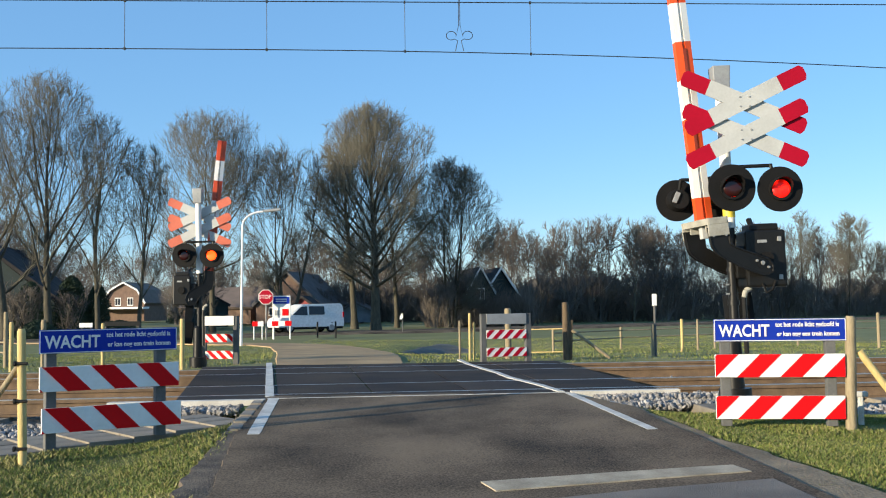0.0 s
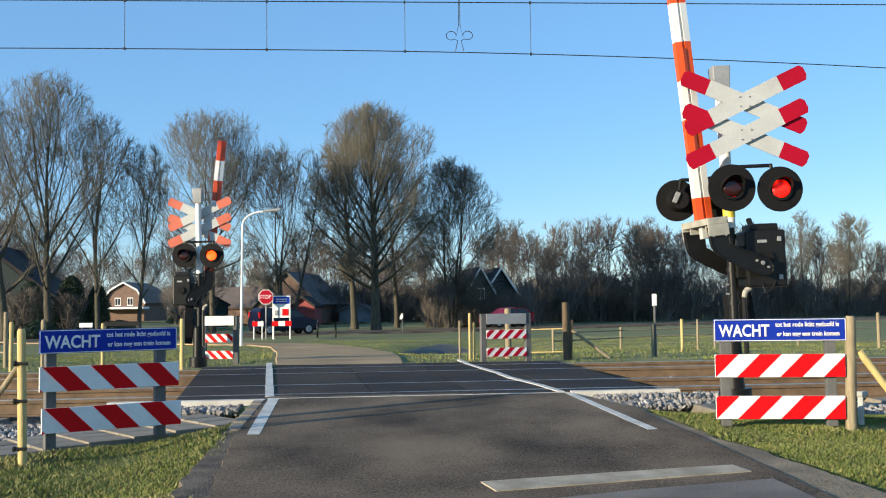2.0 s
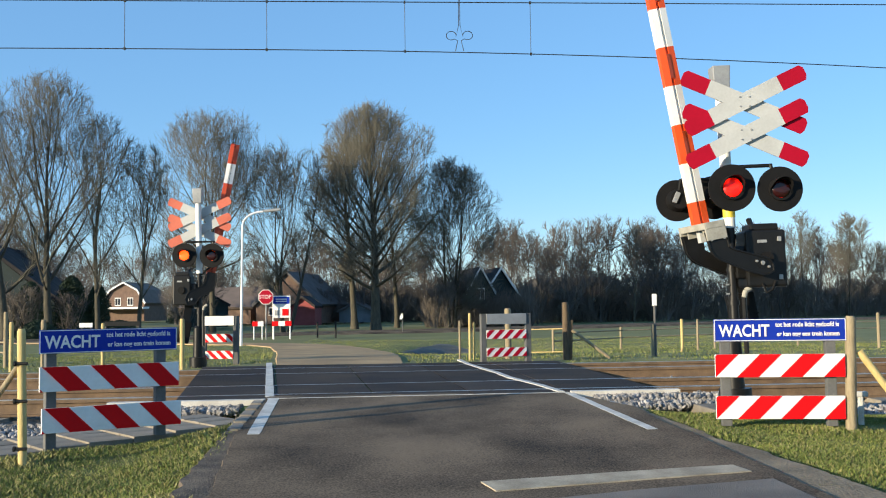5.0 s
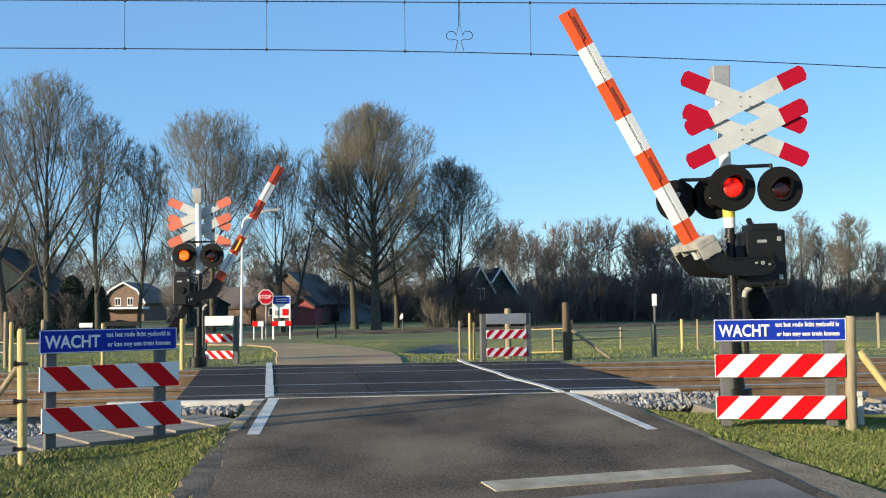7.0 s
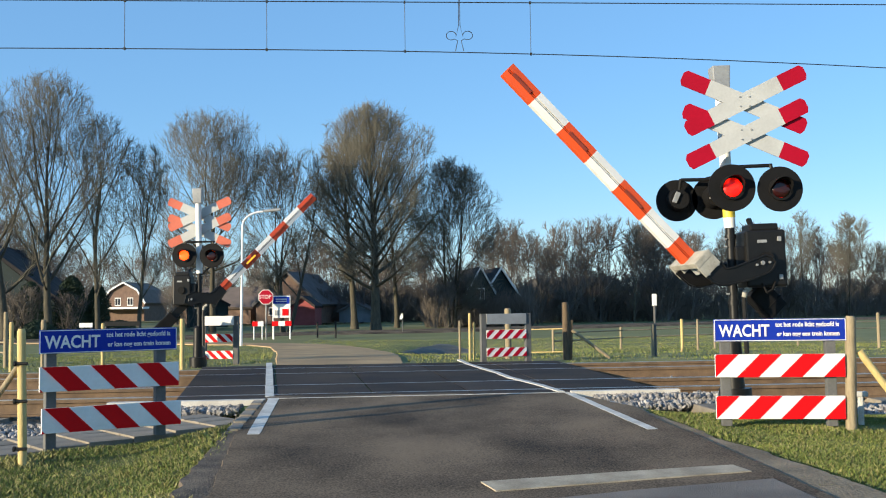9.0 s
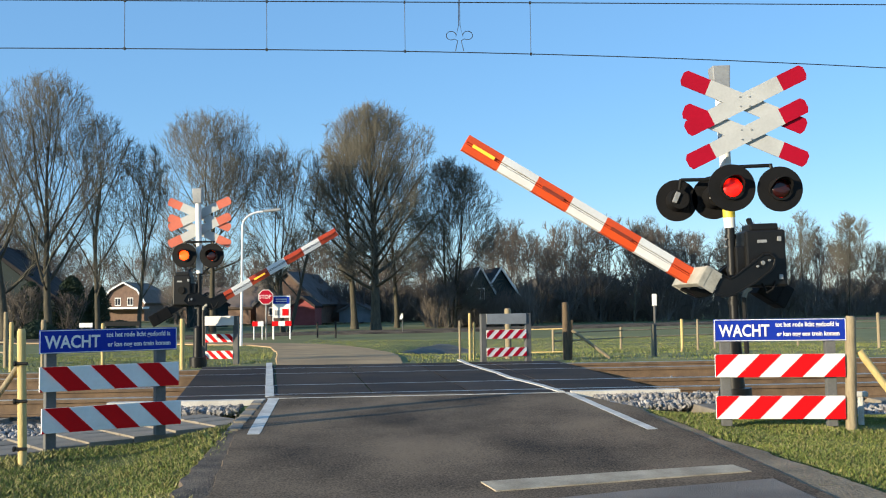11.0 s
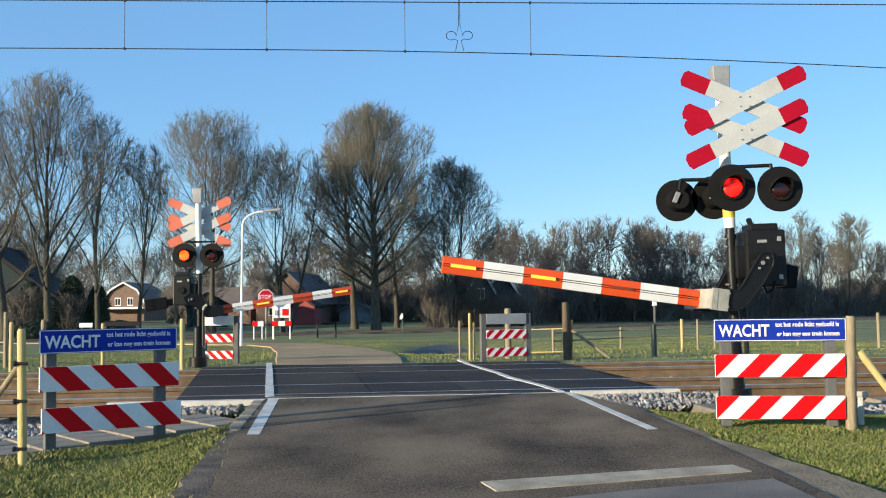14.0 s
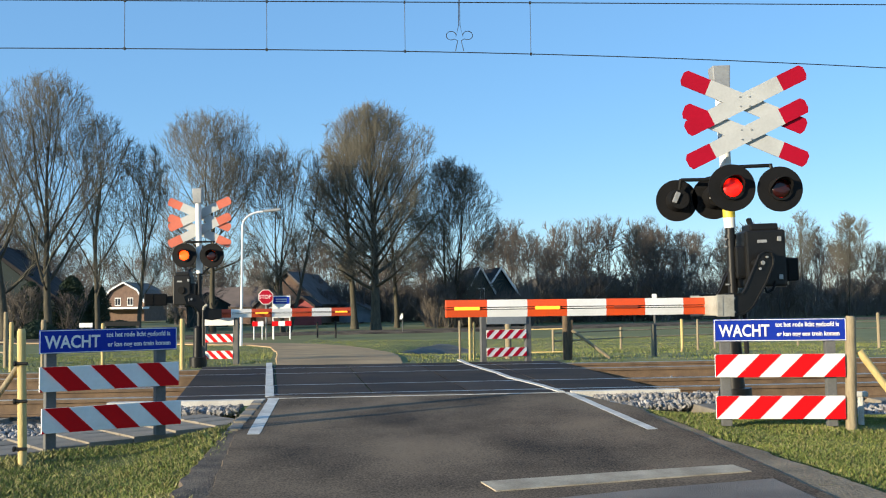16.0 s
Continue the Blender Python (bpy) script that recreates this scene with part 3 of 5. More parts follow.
def boom_arm(parent, m, pivot, yaw, s, reach, drop, first, cut, red, near):
    """The striped boom with its cranked side arms, bracket and counterweight, turning about the pivot.
    s: the way it reaches along x; yaw: the way its plane is turned."""
    wide = 0.30 if near else 0.17
    if near:
        arm = [(0.42, -0.32), (0.23, -0.32), (0.19, -0.265), (0.10, -0.07), (0.03, 0.08), (-0.03, 0.115), (-0.10, 0.11), (-0.125, 0.04), (-0.12, -0.02), (-0.04, -0.196), (0.115, -0.443), (0.17, -0.495), (0.23, -0.524), (0.42, -0.54)]
        tail = [(0.0, 0.075), (-0.30, 0.085), (-0.30, -0.10), (0.0, -0.075)]
        weight = ((-0.48, -0.05), (0.36, 0.22, 0.25))
    else:
        arm = [(0.60, -drop + 0.085), (0.42, -drop + 0.085), (0.32, -drop + 0.12), (0.14, 0.07), (-0.02, 0.12), (-0.14, 0.05), (-0.10, -0.09), (0.06, -0.16), (0.26, -drop - 0.10), (0.42, -drop - 0.12), (0.60, -drop - 0.085)]
        tail = [(0.0, 0.08), (-0.46, 0.07), (-0.46, -0.07), (0.0, -0.08)]
        weight = ((-0.68, 0.0), (0.44, 0.24, 0.24))
    bm = bmesh.new()
    for o in (-wide, wide):
        ring_prism(bm, arm, s, o - 0.022, o + 0.022)
    ring_prism(bm, tail, s, wide - 0.05, wide - 0.026)
    rod(bm, (0, -wide - 0.03, 0), (0, wide + 0.03, 0), 0.05, n=16)
    boom = part("boom", bm, BLACK, parent, "black cranked arms carrying the striped boom")
    # raised rim along each side arm
    for o in (-wide - 0.023, wide + 0.023):
        bm = bmesh.new()
        for p, q in zip(arm, arm[1:]):
            rod(bm, (s * p[0], o, p[1]), (s * q[0], o, q[1]), 0.011, n=6)
        part("rim", bm, BLACK, boom)
    bm = bmesh.new()
    (u, z), size = weight
    box(bm, (s * u, wide - 0.04, z), size, bevel=0.02)
    box(bm, (s * (u - 0.06), wide - 0.04, z), (0.012, size[1] + 0.012, size[2] + 0.012))
    part("counterweight", bm, DULL_BLACK, boom, "black cast counterweight")
    for u, z in ((0.0, 0.0), (-0.05, 0.06), (0.03, -0.06), (0.33, -0.36), (0.33, -0.50)) if near else ((0.0, 0.0),):
        bm = bmesh.new()
        rod(bm, (s * u, -wide - 0.022, z), (s * u, -wide - 0.045, z), 0.022 if u == 0 else 0.012, n=8)
        part("bolt", bm, GREY, boom, "bare metal bolt")
    if near:
        # pale bracket: cross plate with a cheek on each arm, the boom's stub in the middle
        bm = bmesh.new()
        box(bm, (s * (first - 0.035), 0, -drop), (0.07, 2 * wide + 0.10, 0.205), bevel=0.008)
        for o in (-wide - 0.035, wide + 0.035):
            box(bm, (s * (first - 0.095), o, -drop), (0.19, 0.022, 0.225), bevel=0.006)
        for o in (-0.2, 0.2):
            box(bm, (s * (first - 0.10), o, -drop), (0.08, 0.02, 0.16), bevel=0.004)
        part("clamp", bm, CLAMP_GREY, boom, "pale weathered boom bracket")
        bm = bmesh.new()
        box(bm, (s * (first - 0.13), 0, -drop), (0.14, 0.085, 0.10), bevel=0.006)
        part("stub", bm, AGED_WHITE, boom)
    cuts = [first] + [cut + (reach - cut) * k / 6 for k in range(7)]
    for k in range(7):
        a0, a1 = cuts[k], cuts[k + 1]
        bm = bmesh.new()
        for lo, hi in ((-1.0, -0.17), (-0.07, 0.07), (0.17, 1.0)):
            # upper and lower shell with the dark slots between
            d = 0.050 if abs(lo + hi) > 0.1 else 0.040
            e = 0.22 if abs(lo + hi) > 0.1 else 0.0
            top_in, low_in = (e if hi > 0.5 else 0.0), (e if lo < -0.5 else 0.0)
            pts = [(lo * 0.087, -d + d * low_in), (hi * 0.087, -d + d * top_in), (hi * 0.087, d - d * top_in), (lo * 0.087, d - d * low_in)]
            vs = prism(bm, pts, s * a0, s * a1, "x")
            for v in vs:
                v.co = (v.co.x, v.co.z, v.co.y - drop)
        part("stripe", bm, (red if k % 2 == 0 else WHITE), boom)
        lamp = {6: 10.3, 4: 12.9} if near else {2: 5.4, 6: 13.6}
        if k in lamp:
            # strip lamp that turns its lit side out
            bm = bmesh.new()
            box(bm, (0, 0, 0), (0.26, 0.016, 0.034))
            for fa in bm.faces:
                fa.material_index = 0 if fa.normal.y < -0.5 else 1
            strip_lamp = part("arm_lamp", bm, ARM_LAMP, boom, "amber warning strip lamp", mats=(LAMP_OFF,))
            at, on = (s * (a0 + a1) / 2, -0.05, -drop), lamp[k]
            MOVERS.append((strip_lamp, [(t, pose(*at, q, 0, 0)) for t, q in ((0, 180), (on, 180), (on + 0.1, 120), (on + 0.2, 60), (on + 0.3, 0), (16.0, 0))]))
        elif k in (2, 4, 6):
            bm = bmesh.new()
            box(bm, (s * (a0 + a1) / 2, -0.05, -drop), (0.26, 0.016, 0.034), bevel=0.004)
            part("arm_lamp", bm, LAMP_OFF, boom, "unlit strip lamp")
    bm = bmesh.new()
    box(bm, (s * (first + reach) / 2, 0, -drop), (reach - first - 0.02, 0.03, 0.155))
    part("core", bm, DULL_BLACK, boom)
    inv = m.inverted()
    rows = [(t, inv @ pose(*pivot, 0, 0, yaw) @ pose(0, 0, 0, 0, -s * g, 0)) for t, g in BOOM]
    MOVERS.append((boom, rows))
    return boom


def mast(name, m, label, near):
    t = thing(name, m, label, "crossing signal", "level-crossing masts")
    s = -1 if near else 1
    bm = bmesh.new()
    rod(bm, (0.03, 0, 0.0), (0.03, 0, 1.72), 0.052, 0.048, 20)
    rod(bm, (0, 0, 0.0), (0, 0, 0.62), 0.10, 0.085, 20)
    rod(bm, (0, 0, 0.62), (0, 0, 0.66), 0.085, 0.06, 20)
    rod(bm, (0, 0, -0.25), (0, 0, 0.03), 0.17, 0.17, 20)
    for z in (0.9, 1.25, 1.6):
        rod(bm, (0.03, 0, z), (0.03, 0, z + 0.05), 0.062, 0.062, 16)
    part("lower_pole", bm, BLACK, t, "black lower pole with clamps", True)
    bm = bmesh.new()
    rod(bm, (0.03, 0, 1.72), (0, 0, 3.30), 0.060, 0.060, 20)
    part("upper_pole", bm, WHITE, t, "white upper pole", True)
    bm = bmesh.new()
    rod(bm, (0.028, 0, 1.83), (0.026, 0, 1.99), 0.0645, 0.0645, 20)
    part("band", bm, YELLOW if near else WHITE, t, "reflective band", True)
    bm = bmesh.new()
    vs = box(bm, (0, 0, 3.30), (0.17, 0.17, 0.30), bevel=0.012)
    for v in vs:
        if v.co.z > 3.3:
            v.co.x *= 1.12
            v.co.y *= 1.12
    part("cap", bm, GREY, t, "grey metal bell housing on top")
    # crosses
    yb = -0.25 if near else 0.13
    cx = 0.17 if near else 0.0
    zc = (3.014, 2.667) if near else (2.93, 2.60)
    red = CRIMSON if near else FADED
    for z in zc:
        b1 = cross_board(t, cx, yb - 0.0, z, 24.5, 1.39, 0.171, red)
        b2 = cross_board(t, cx + 0.01, yb - 0.03, z + 0.01, -24.5, 1.39, 0.171, red)
        for dx in (-0.05, 0.05):
            for dz in (-0.05, 0.05):
                bm = bmesh.new()
                rod(bm, (cx + dx, yb - 0.03 - 0.008, z + dz), (cx + dx, yb - 0.045, z + dz), 0.010, 0.008, 8)
                part("bolt", bm, GREY, b2)
    for z in zc:
        bm = bmesh.new()
        box(bm, (cx / 2, yb / 2, z), (0.10 + abs(cx), abs(yb), 0.05), bevel=0.006)
        part("cross_bracket", bm, GREY, t)
    # lights
    if near:
        lamp_disc(t, 0.0, -0.24, 2.12, 0.245, -1, False)
        lamp_disc(t, 0.50, -0.24, 2.09, 0.235, -1, True)
        lamp_disc(t, -0.47, 0.20, 2.05, 0.225, 1)
        lamp_disc(t, -0.07, 0.20, 2.07, 0.235, 1)
        bars = [((-0.02, -0.06, 2.36), (0.48, -0.10, 2.36)), ((0.46, -0.1, 2.37), (0.50, -0.14, 2.2)), ((0.0, 0.06, 2.25), (-0.44, 0.1, 2.26)), ((-0.44, 0.1, 2.27), (-0.46, 0.16, 2.1)), ((0, 0, 2.12), (0, -0.2, 2.12))]
    else:
        lamp_disc(t, -0.22, -0.20, 2.08, 0.245, -1, False, True)
        lamp_disc(t, 0.33, -0.20, 2.07, 0.245, -1, True, True)
        bars = [((-0.25, -0.07, 2.36), (0.36, -0.07, 2.36)), ((0.3, 0.0, 1.9), (0.02, 0, 1.65)), ((-0.22, -0.08, 2.35), (-0.22, -0.1, 2.1)), ((0.33, -0.08, 2.35), (0.33, -0.1, 2.1))]
    for p, q in bars:
        bm = bmesh.new()
        rod(bm, p, q, 0.02, n=10)
        part("lamp_bracket", bm, BLACK, t)
    # drive housing
    bm = bmesh.new()
    bx = 0.36 if near else -0.30
    vs = box(bm, (bx, 0.05, 1.38), (0.42 if near else 0.36, 0.36, 0.60), bevel=0.025)
    box(bm, (bx - s * 0.0, 0.05, 1.71), (0.30, 0.30, 0.08), bevel=0.02)
    rod(bm, (bx - 0.12 * -s, -0.05, 1.73), (bx - 0.12 * -s, 0.02, 1.80), 0.03, n=10)
    box(bm, (bx * 0.45, 0.03, 1.35), (0.22, 0.22, 0.34), bevel=0.02)
    drive = part("drive_housing", bm, BLACK, t, "black barrier drive housing")
    bm = bmesh.new()
    box(bm, (bx - 0.04, -0.135, 1.56), (0.10, 0.008, 0.03))
    part("plate", bm, GREY, drive, "small grey type plate")
    bm = bmesh.new()
    rod(bm, (bx, -0.15, 1.38), (bx, -0.165, 1.38), 0.07, n=18)
    part("cover", bm, DULL_BLACK, drive)
    for z in (1.18, 1.58):
        bm = bmesh.new()
        box(bm, (bx + 0.14, -0.14, z), (0.04, 0.02, 0.05), bevel=0.004)
        part("hinge", bm, GREY, drive, "small grey hinge")
    bm = bmesh.new()
    rod(bm, (0.125, -0.06, 0.25), (0.125, -0.06, 0.98), 0.026, n=10)
    pipe = part("cable_pipe", bm, BLACK, t, "black cable pipe")
    bm = bmesh.new()
    rod(bm, (0.125, -0.06, 0.98), (0.145, -0.06, 1.05), 0.029, n=10)
    rod(bm, (0.145, -0.06, 1.05), (0.20, -0.06, 1.08), 0.029, n=10)
    part("elbow", bm, CLAMP_GREY, pipe, "pale pipe elbow")
    for z in (1.02, 1.12, 1.52, 1.60):
        # clamp screws and a cable end at the pole
        bm = bmesh.new()
        rod(bm, (-0.055, -0.04, z), (-0.02, -0.045, z), 0.009, n=8)
        part("clamp_screw", bm, GREY, t)
    cu = [(0.30, -0.14, 1.12), (0.34, -0.15, 1.02), (0.40, -0.15, 1.05), (0.44, -0.14, 1.14)]
    bm = bmesh.new()
    for p, q in zip(cu, cu[1:]):
        rod(bm, p, q, 0.012, n=8)
    part("cable", bm, DULL_BLACK, t, "loose black cable under the drive")
    if near:
        boom_arm(t, m, (3.2465, 10.75, 1.4239), 9.0, -1, 3.267, 0.4365, 0.519, 0.7556, ORANGE, True)
    else:
        boom_arm(t, m, (-5.14, 20.55, 1.25), 18.0, 1, 3.31, 0.30, 0.57, 0.80, FAR_ORANGE, False)
    return t


mast("crossing_mast", pose(3.055, 10.7, 0.09, 0, -1.2, 0), "black and white level-crossing mast with lights and crosses beside the lane", True)
mast("crossing_mast", pose(-4.98, 20.5, 0.05), "level-crossing mast seen from behind, across the tracks", False)


# ---- fences with the warning boards ----
def striped_plank(parent, x0, x1, z0, z1, n, lean, red, tilt=0.0):
    """A white plank with slanting red stripes; lean +1: tops lean to the right."""
    bm = bmesh.new()
    box(bm, ((x0 + x1) / 2, -0.05, (z0 + z1) / 2), (x1 - x0, 0.024, z1 - z0), bevel=0.004)
    plank = part("plank", bm, WHITE, parent, "white plank with slanting red stripes")
    h = z1 - z0
    w = (x1 - x0) / (2 * n)
    k0 = -1
    for k in range(k0, n + 1):
        a0 = x0 + 2 * w * k + (h / 2 + 0.02 if lean < 0 else h / 2 - w)
        pts = [(a0 - lean * h * 0.5, z0), (a0 + w - lean * h * 0.5, z0), (a0 + w + lean * h * 0.5, z1), (a0 + lean * h * 0.5, z1)]
        # clip to the plank's ends
        poly = pts
        for lim, sg in ((x0 + 0.003, 1), (x1 - 0.003, -1)):
            out = []
            for i in range(len(poly)):
                p, q = poly[i], poly[(i + 1) % len(poly)]
                ip, iq = (p[0] - lim) * sg >= 0, (q[0] - lim) * sg >= 0
                if ip:
                    out.append(p)
                if ip != iq:
                    f = (lim - p[0]) / (q[0] - p[0])
                    out.append((lim, p[1] + f * (q[1] - p[1])))
            poly = out
            if len(poly) < 3:
                break
        if len(poly) < 3:
            continue
        bm = bmesh.new()
        prism(bm, poly, -0.066, -0.0625)
        part("stripe", bm, red, plank)
    return plank


def warning_fence(m, width, label, lean, top, post_drop):
    t = thing("warning_fence", m, label, "warning fence", "fences at the crossing")
    for x, dz in zip((0.10 * width / 1.15, width * 0.885), post_drop):
        bm = bmesh.new()
        box(bm, (x, 0.02, (top - 0.02 + dz) / 2), (0.09, 0.09, top - 0.02 - dz), bevel=0.008)
        part("post", bm, POST_GREY, t, "grey square post")
    bm = bmesh.new()
    box(bm, (width / 2 + 0.0, -0.04, top - 0.10), (width, 0.012, 0.205), bevel=0.003)
    sign = part("sign_board", bm, BLUE, t, "blue enamel warning board with white lettering")
    bm = bmesh.new()
    for c, s in (((width / 2, 0.0, top - 0.004), (width - 0.01, 0.004, 0.006)), ((width / 2, 0.0, top - 0.196), (width - 0.01, 0.004, 0.006)), ((0.006, 0.0, top - 0.10), (0.006, 0.004, 0.196)), ((width - 0.006, 0.0, top - 0.10), (0.006, 0.004, 0.196))):
        box(bm, (c[0], -0.0485, c[2]), s)
    part("border", bm, WHITE, sign)
    k = width / 1.15
    lettering("lettering", "WACHT", 0.152, WHITE, sign, pose(0.045 * k, -0.049, top - 0.155), wide=0.775 * k, bold=0.0035)
    lettering("lettering", "tot het rode licht gedoofd is", 0.060, WHITE, sign, pose(0.54 * k, -0.049, top - 0.070), wide=0.80 * k, bold=0.0012)
    lettering("lettering", "er kan nog een trein komen", 0.060, WHITE, sign, pose(0.55 * k, -0.049, top - 0.155), wide=0.80 * k, bold=0.0012)
    return t


lf = warning_fence(pose(-3.505, 8.75, -0.145, 0, 0, 34), 1.21, "blue WACHT board over two striped planks, in shade", -1, 1.0, (-0.06, 0.02))
striped_plank(lf, 0.0, 1.225, 0.47, 0.685, 3, -1, RED)
striped_plank(lf, 0.02, 1.245, 0.115, 0.33, 3, -1, RED)
rf = warning_fence(pose(2.50, 9.42, -0.12, 0, 0, -7), 1.175, "blue WACHT board over two striped planks, in sun", 1, 0.98, (0.0, 0.0))
striped_plank(rf, 0.0, 1.155, 0.45, 0.66, 3, 1, RED)
striped_plank(rf, 0.0, 1.145, 0.07, 0.28, 3, 1, RED)


# ---- wooden posts and far fences ----
def round_post(name, x, y, z0, z1, r, material, label, lean=(0, 0), group="fence posts"):
    bm = bmesh.new()
    rod(bm, (0, 0, z0), (lean[0], lean[1], z1 - 0.03), r * 1.05, r, 12)
    rod(bm, (lean[0], lean[1], z1 - 0.03), (lean[0], lean[1], z1), r, r * 0.75, 12)
    for v in bm.verts:
        v.co.x += 0.008 * noise.noise((v.co.z * 5, x, 1))
    ob = part(name, bm, material, None, label, True)
    ob.matrix_basis = pose(x, y, 0)
    return tagged(ob, label, "fence post", group)


def bar(name, p, q, r, material, label, n=10, cat="fence rail", group=""):
    bm = bmesh.new()
    rod(bm, p, q, r, r * 0.92, n)
    return tagged(part(name, bm, material, None, label, True), label, cat, group)


near_post = round_post("fence_post", -3.40, 8.2, -0.36, 0.88, 0.034, PALE_WOOD, "pale yellow round wooden fence post", (-0.02, 0))
for z in (0.60, 0.30, -0.08):
    bm = bmesh.new()
    rod(bm, (-0.045, -0.035, z), (0.045, -0.035, z), 0.013, n=10)
    rod(bm, (-0.046, -0.035, z), (-0.062, -0.035, z), 0.022, n=10)
    part("insulator", bm, BLACK, near_post, "black wire insulator")
bar("brace", (-3.42, 8.22, 0.62), (-3.75, 8.22, 0.15), 0.026, WOOD, "slanting wooden brace of the fence", cat="brace")
round_post("fence_post", 3.68, 9.25, -0.25, 0.88, 0.048, WOOD, "weathered grey-brown round fence post", (0.03, 0))
bar("brace", (3.78, 9.25, 0.56), (4.2, 9.15, -0.08), 0.035, PALE_WOOD, "pale round slanting brace of the fence", cat="brace")
bm = bmesh.new()
box(bm, (0, 0, 0), (0.04, 0.05, 0.28), bevel=0.004)
box(bm, (0, 0, 0.15), (0.13, 0.06, 0.05), bevel=0.01)
tagged(part("marker_stake", bm, CONCRETE), "short pale marker stake in the ballast", "marker").matrix_basis = pose(3.96, 9.7, -0.02)

FENCE = [(-4.91, 19.0, 0.87, 0.045, PALE_WOOD), (-8.2, 19.2, 0.85, 0.04, PALE_WOOD), (-6.6, 19.6, 0.8, 0.035, PALE_WOOD), (-7.75, 19.6, 0.88, 0.05, WOOD)]
for x, y, h, r, m in FENCE:
    round_post("fence_post", x, y, -0.4, h, r, m, "round wooden field fence post across the tracks", group="far fence posts")
for x, y, h, r, m in ((0.53, 21.0, 0.89, 0.035, PALE_WOOD), (0.62, 21.1, 0.7, 0.03, PALE_WOOD), (0.32, 21.0, 0.74, 0.03, WOOD), (1.35, 21.5, 0.98, 0.09, WOOD), (4.5, 21.9, 0.6, 0.045, WOOD),
                      (5.75, 24.5, 0.66, 0.05, PALE_WOOD), (6.75, 27.0, 0.62, 0.04, WOOD), (2.9, 27.0, 0.40, 0.045, WOOD), (5.4, 31.0, 0.36, 0.05, WOOD), (8.0, 30.0, 0.45, 0.05, WOOD), (12.0, 28.0, 0.72, 0.06, WOOD), (11.5, 33.0, 0.5, 0.05, WOOD), (15.0, 35.0, 0.5, 0.05, WOOD), (-13, 27, 0.5, 0.06, WOOD), (-9.3, 21.5, 1.05, 0.06, WOOD)):
    round_post("fence_post", x, y, land_z(x, y) - 0.2, h, r * 0.75, m, "round wooden field fence post across the tracks", group="far fence posts")
gate_post = round_post("gate_post", 2.47, 20.6, -0.3, 1.09, 0.065, DARK_WOOD, "thick split wooden gate post", group="gate posts")
bm = bmesh.new()
box(bm, (0.09, 0.05, 0.28), (0.09, 0.10, 0.90), pose(0, 0, 0, 0, 2, 5), 0.012)
part("stub", bm, DARK_WOOD, gate_post, "dark half-round timber beside it")
bar("brace", (2.60, 20.6, 0.52), (3.35, 20.6, -0.05), 0.035, WOOD, "slanting wooden brace of the gate post", cat="brace")
for z, x0 in ((0.52, 1.0), (0.05, 1.0)):
    bar("fence_rail", (x0, 21.3, z), (2.5, 20.7, z + 0.03), 0.013, PALE_WOOD, "pale wooden fence rail")
for z in (0.30, 0.08):
    bar("fence_rail", (2.9, 27.0, z), (5.4, 31.0, z - 0.05), 0.022, WOOD, "thin wooden fence rail in the field")
    bar("fence_rail", (5.4, 31.0, z - 0.05), (15, 35, z + 0.05), 0.018, WOOD, "thin wooden fence rail in the field")
    bar("fence_rail", (-13, 27, z), (-9.3, 21.5, z + 0.1), 0.02, WOOD, "thin wooden fence rail in the field")
marker = thing("marker_post", pose(4.58, 22.0, -0.2), "thin grey marker post with a white head", "marker post")
bm = bmesh.new()
rod(bm, (0, 0, 0), (0, 0, 1.2), 0.028, 0.028, 10)
part("pole", bm, POST_GREY, marker)
bm = bmesh.new()
box(bm, (0, 0, 1.32), (0.10, 0.04, 0.26), bevel=0.01)
part("head", bm, WHITE, marker, "white reflective head")


# ---- gates with striped planks, across the tracks ----
def far_gate(m, width, planks, lean, top, label):
    t = thing("warning_fence", m, label, "warning fence", "fences at the crossing")
    for x in (0.05, width - 0.05):
        bm = bmesh.new()
        box(bm, (x, 0, top / 2 - 0.1), (0.11, 0.10, top + 0.2), bevel=0.01)
        part("post", bm, POST_GREY, t, "grey square post")
    bm = bmesh.new()
    box(bm, (width / 2, -0.06, top - 0.10), (width * 0.8, 0.02, 0.20), bevel=0.004)
    part("sign_board", bm, GREY if lean > 0 else WHITE, t, "plain back of a sign board")
    for z in planks:
        striped_plank(t, 0.1, width - 0.1, z, z + 0.17, 3 if lean < 0 else 4, lean, RED if lean < 0 else CRIMSON)
    return t


far_gate(pose(0.70, 19.4, -0.02, 0, 0, 18), 1.02, (0.08, 0.42), 1, 0.90, "weathered grey frame with red-white striped planks in shade")
far_gate(pose(-5.12, 21.4, -0.05, 0, 0, -6), 0.80, (0.05, 0.40), -1, 0.95, "sunlit frame with white board and striped planks")


# ---- overhead line of the far track ----
def wire_y(x):
    return 12.29 + SKEW * x + 4.75


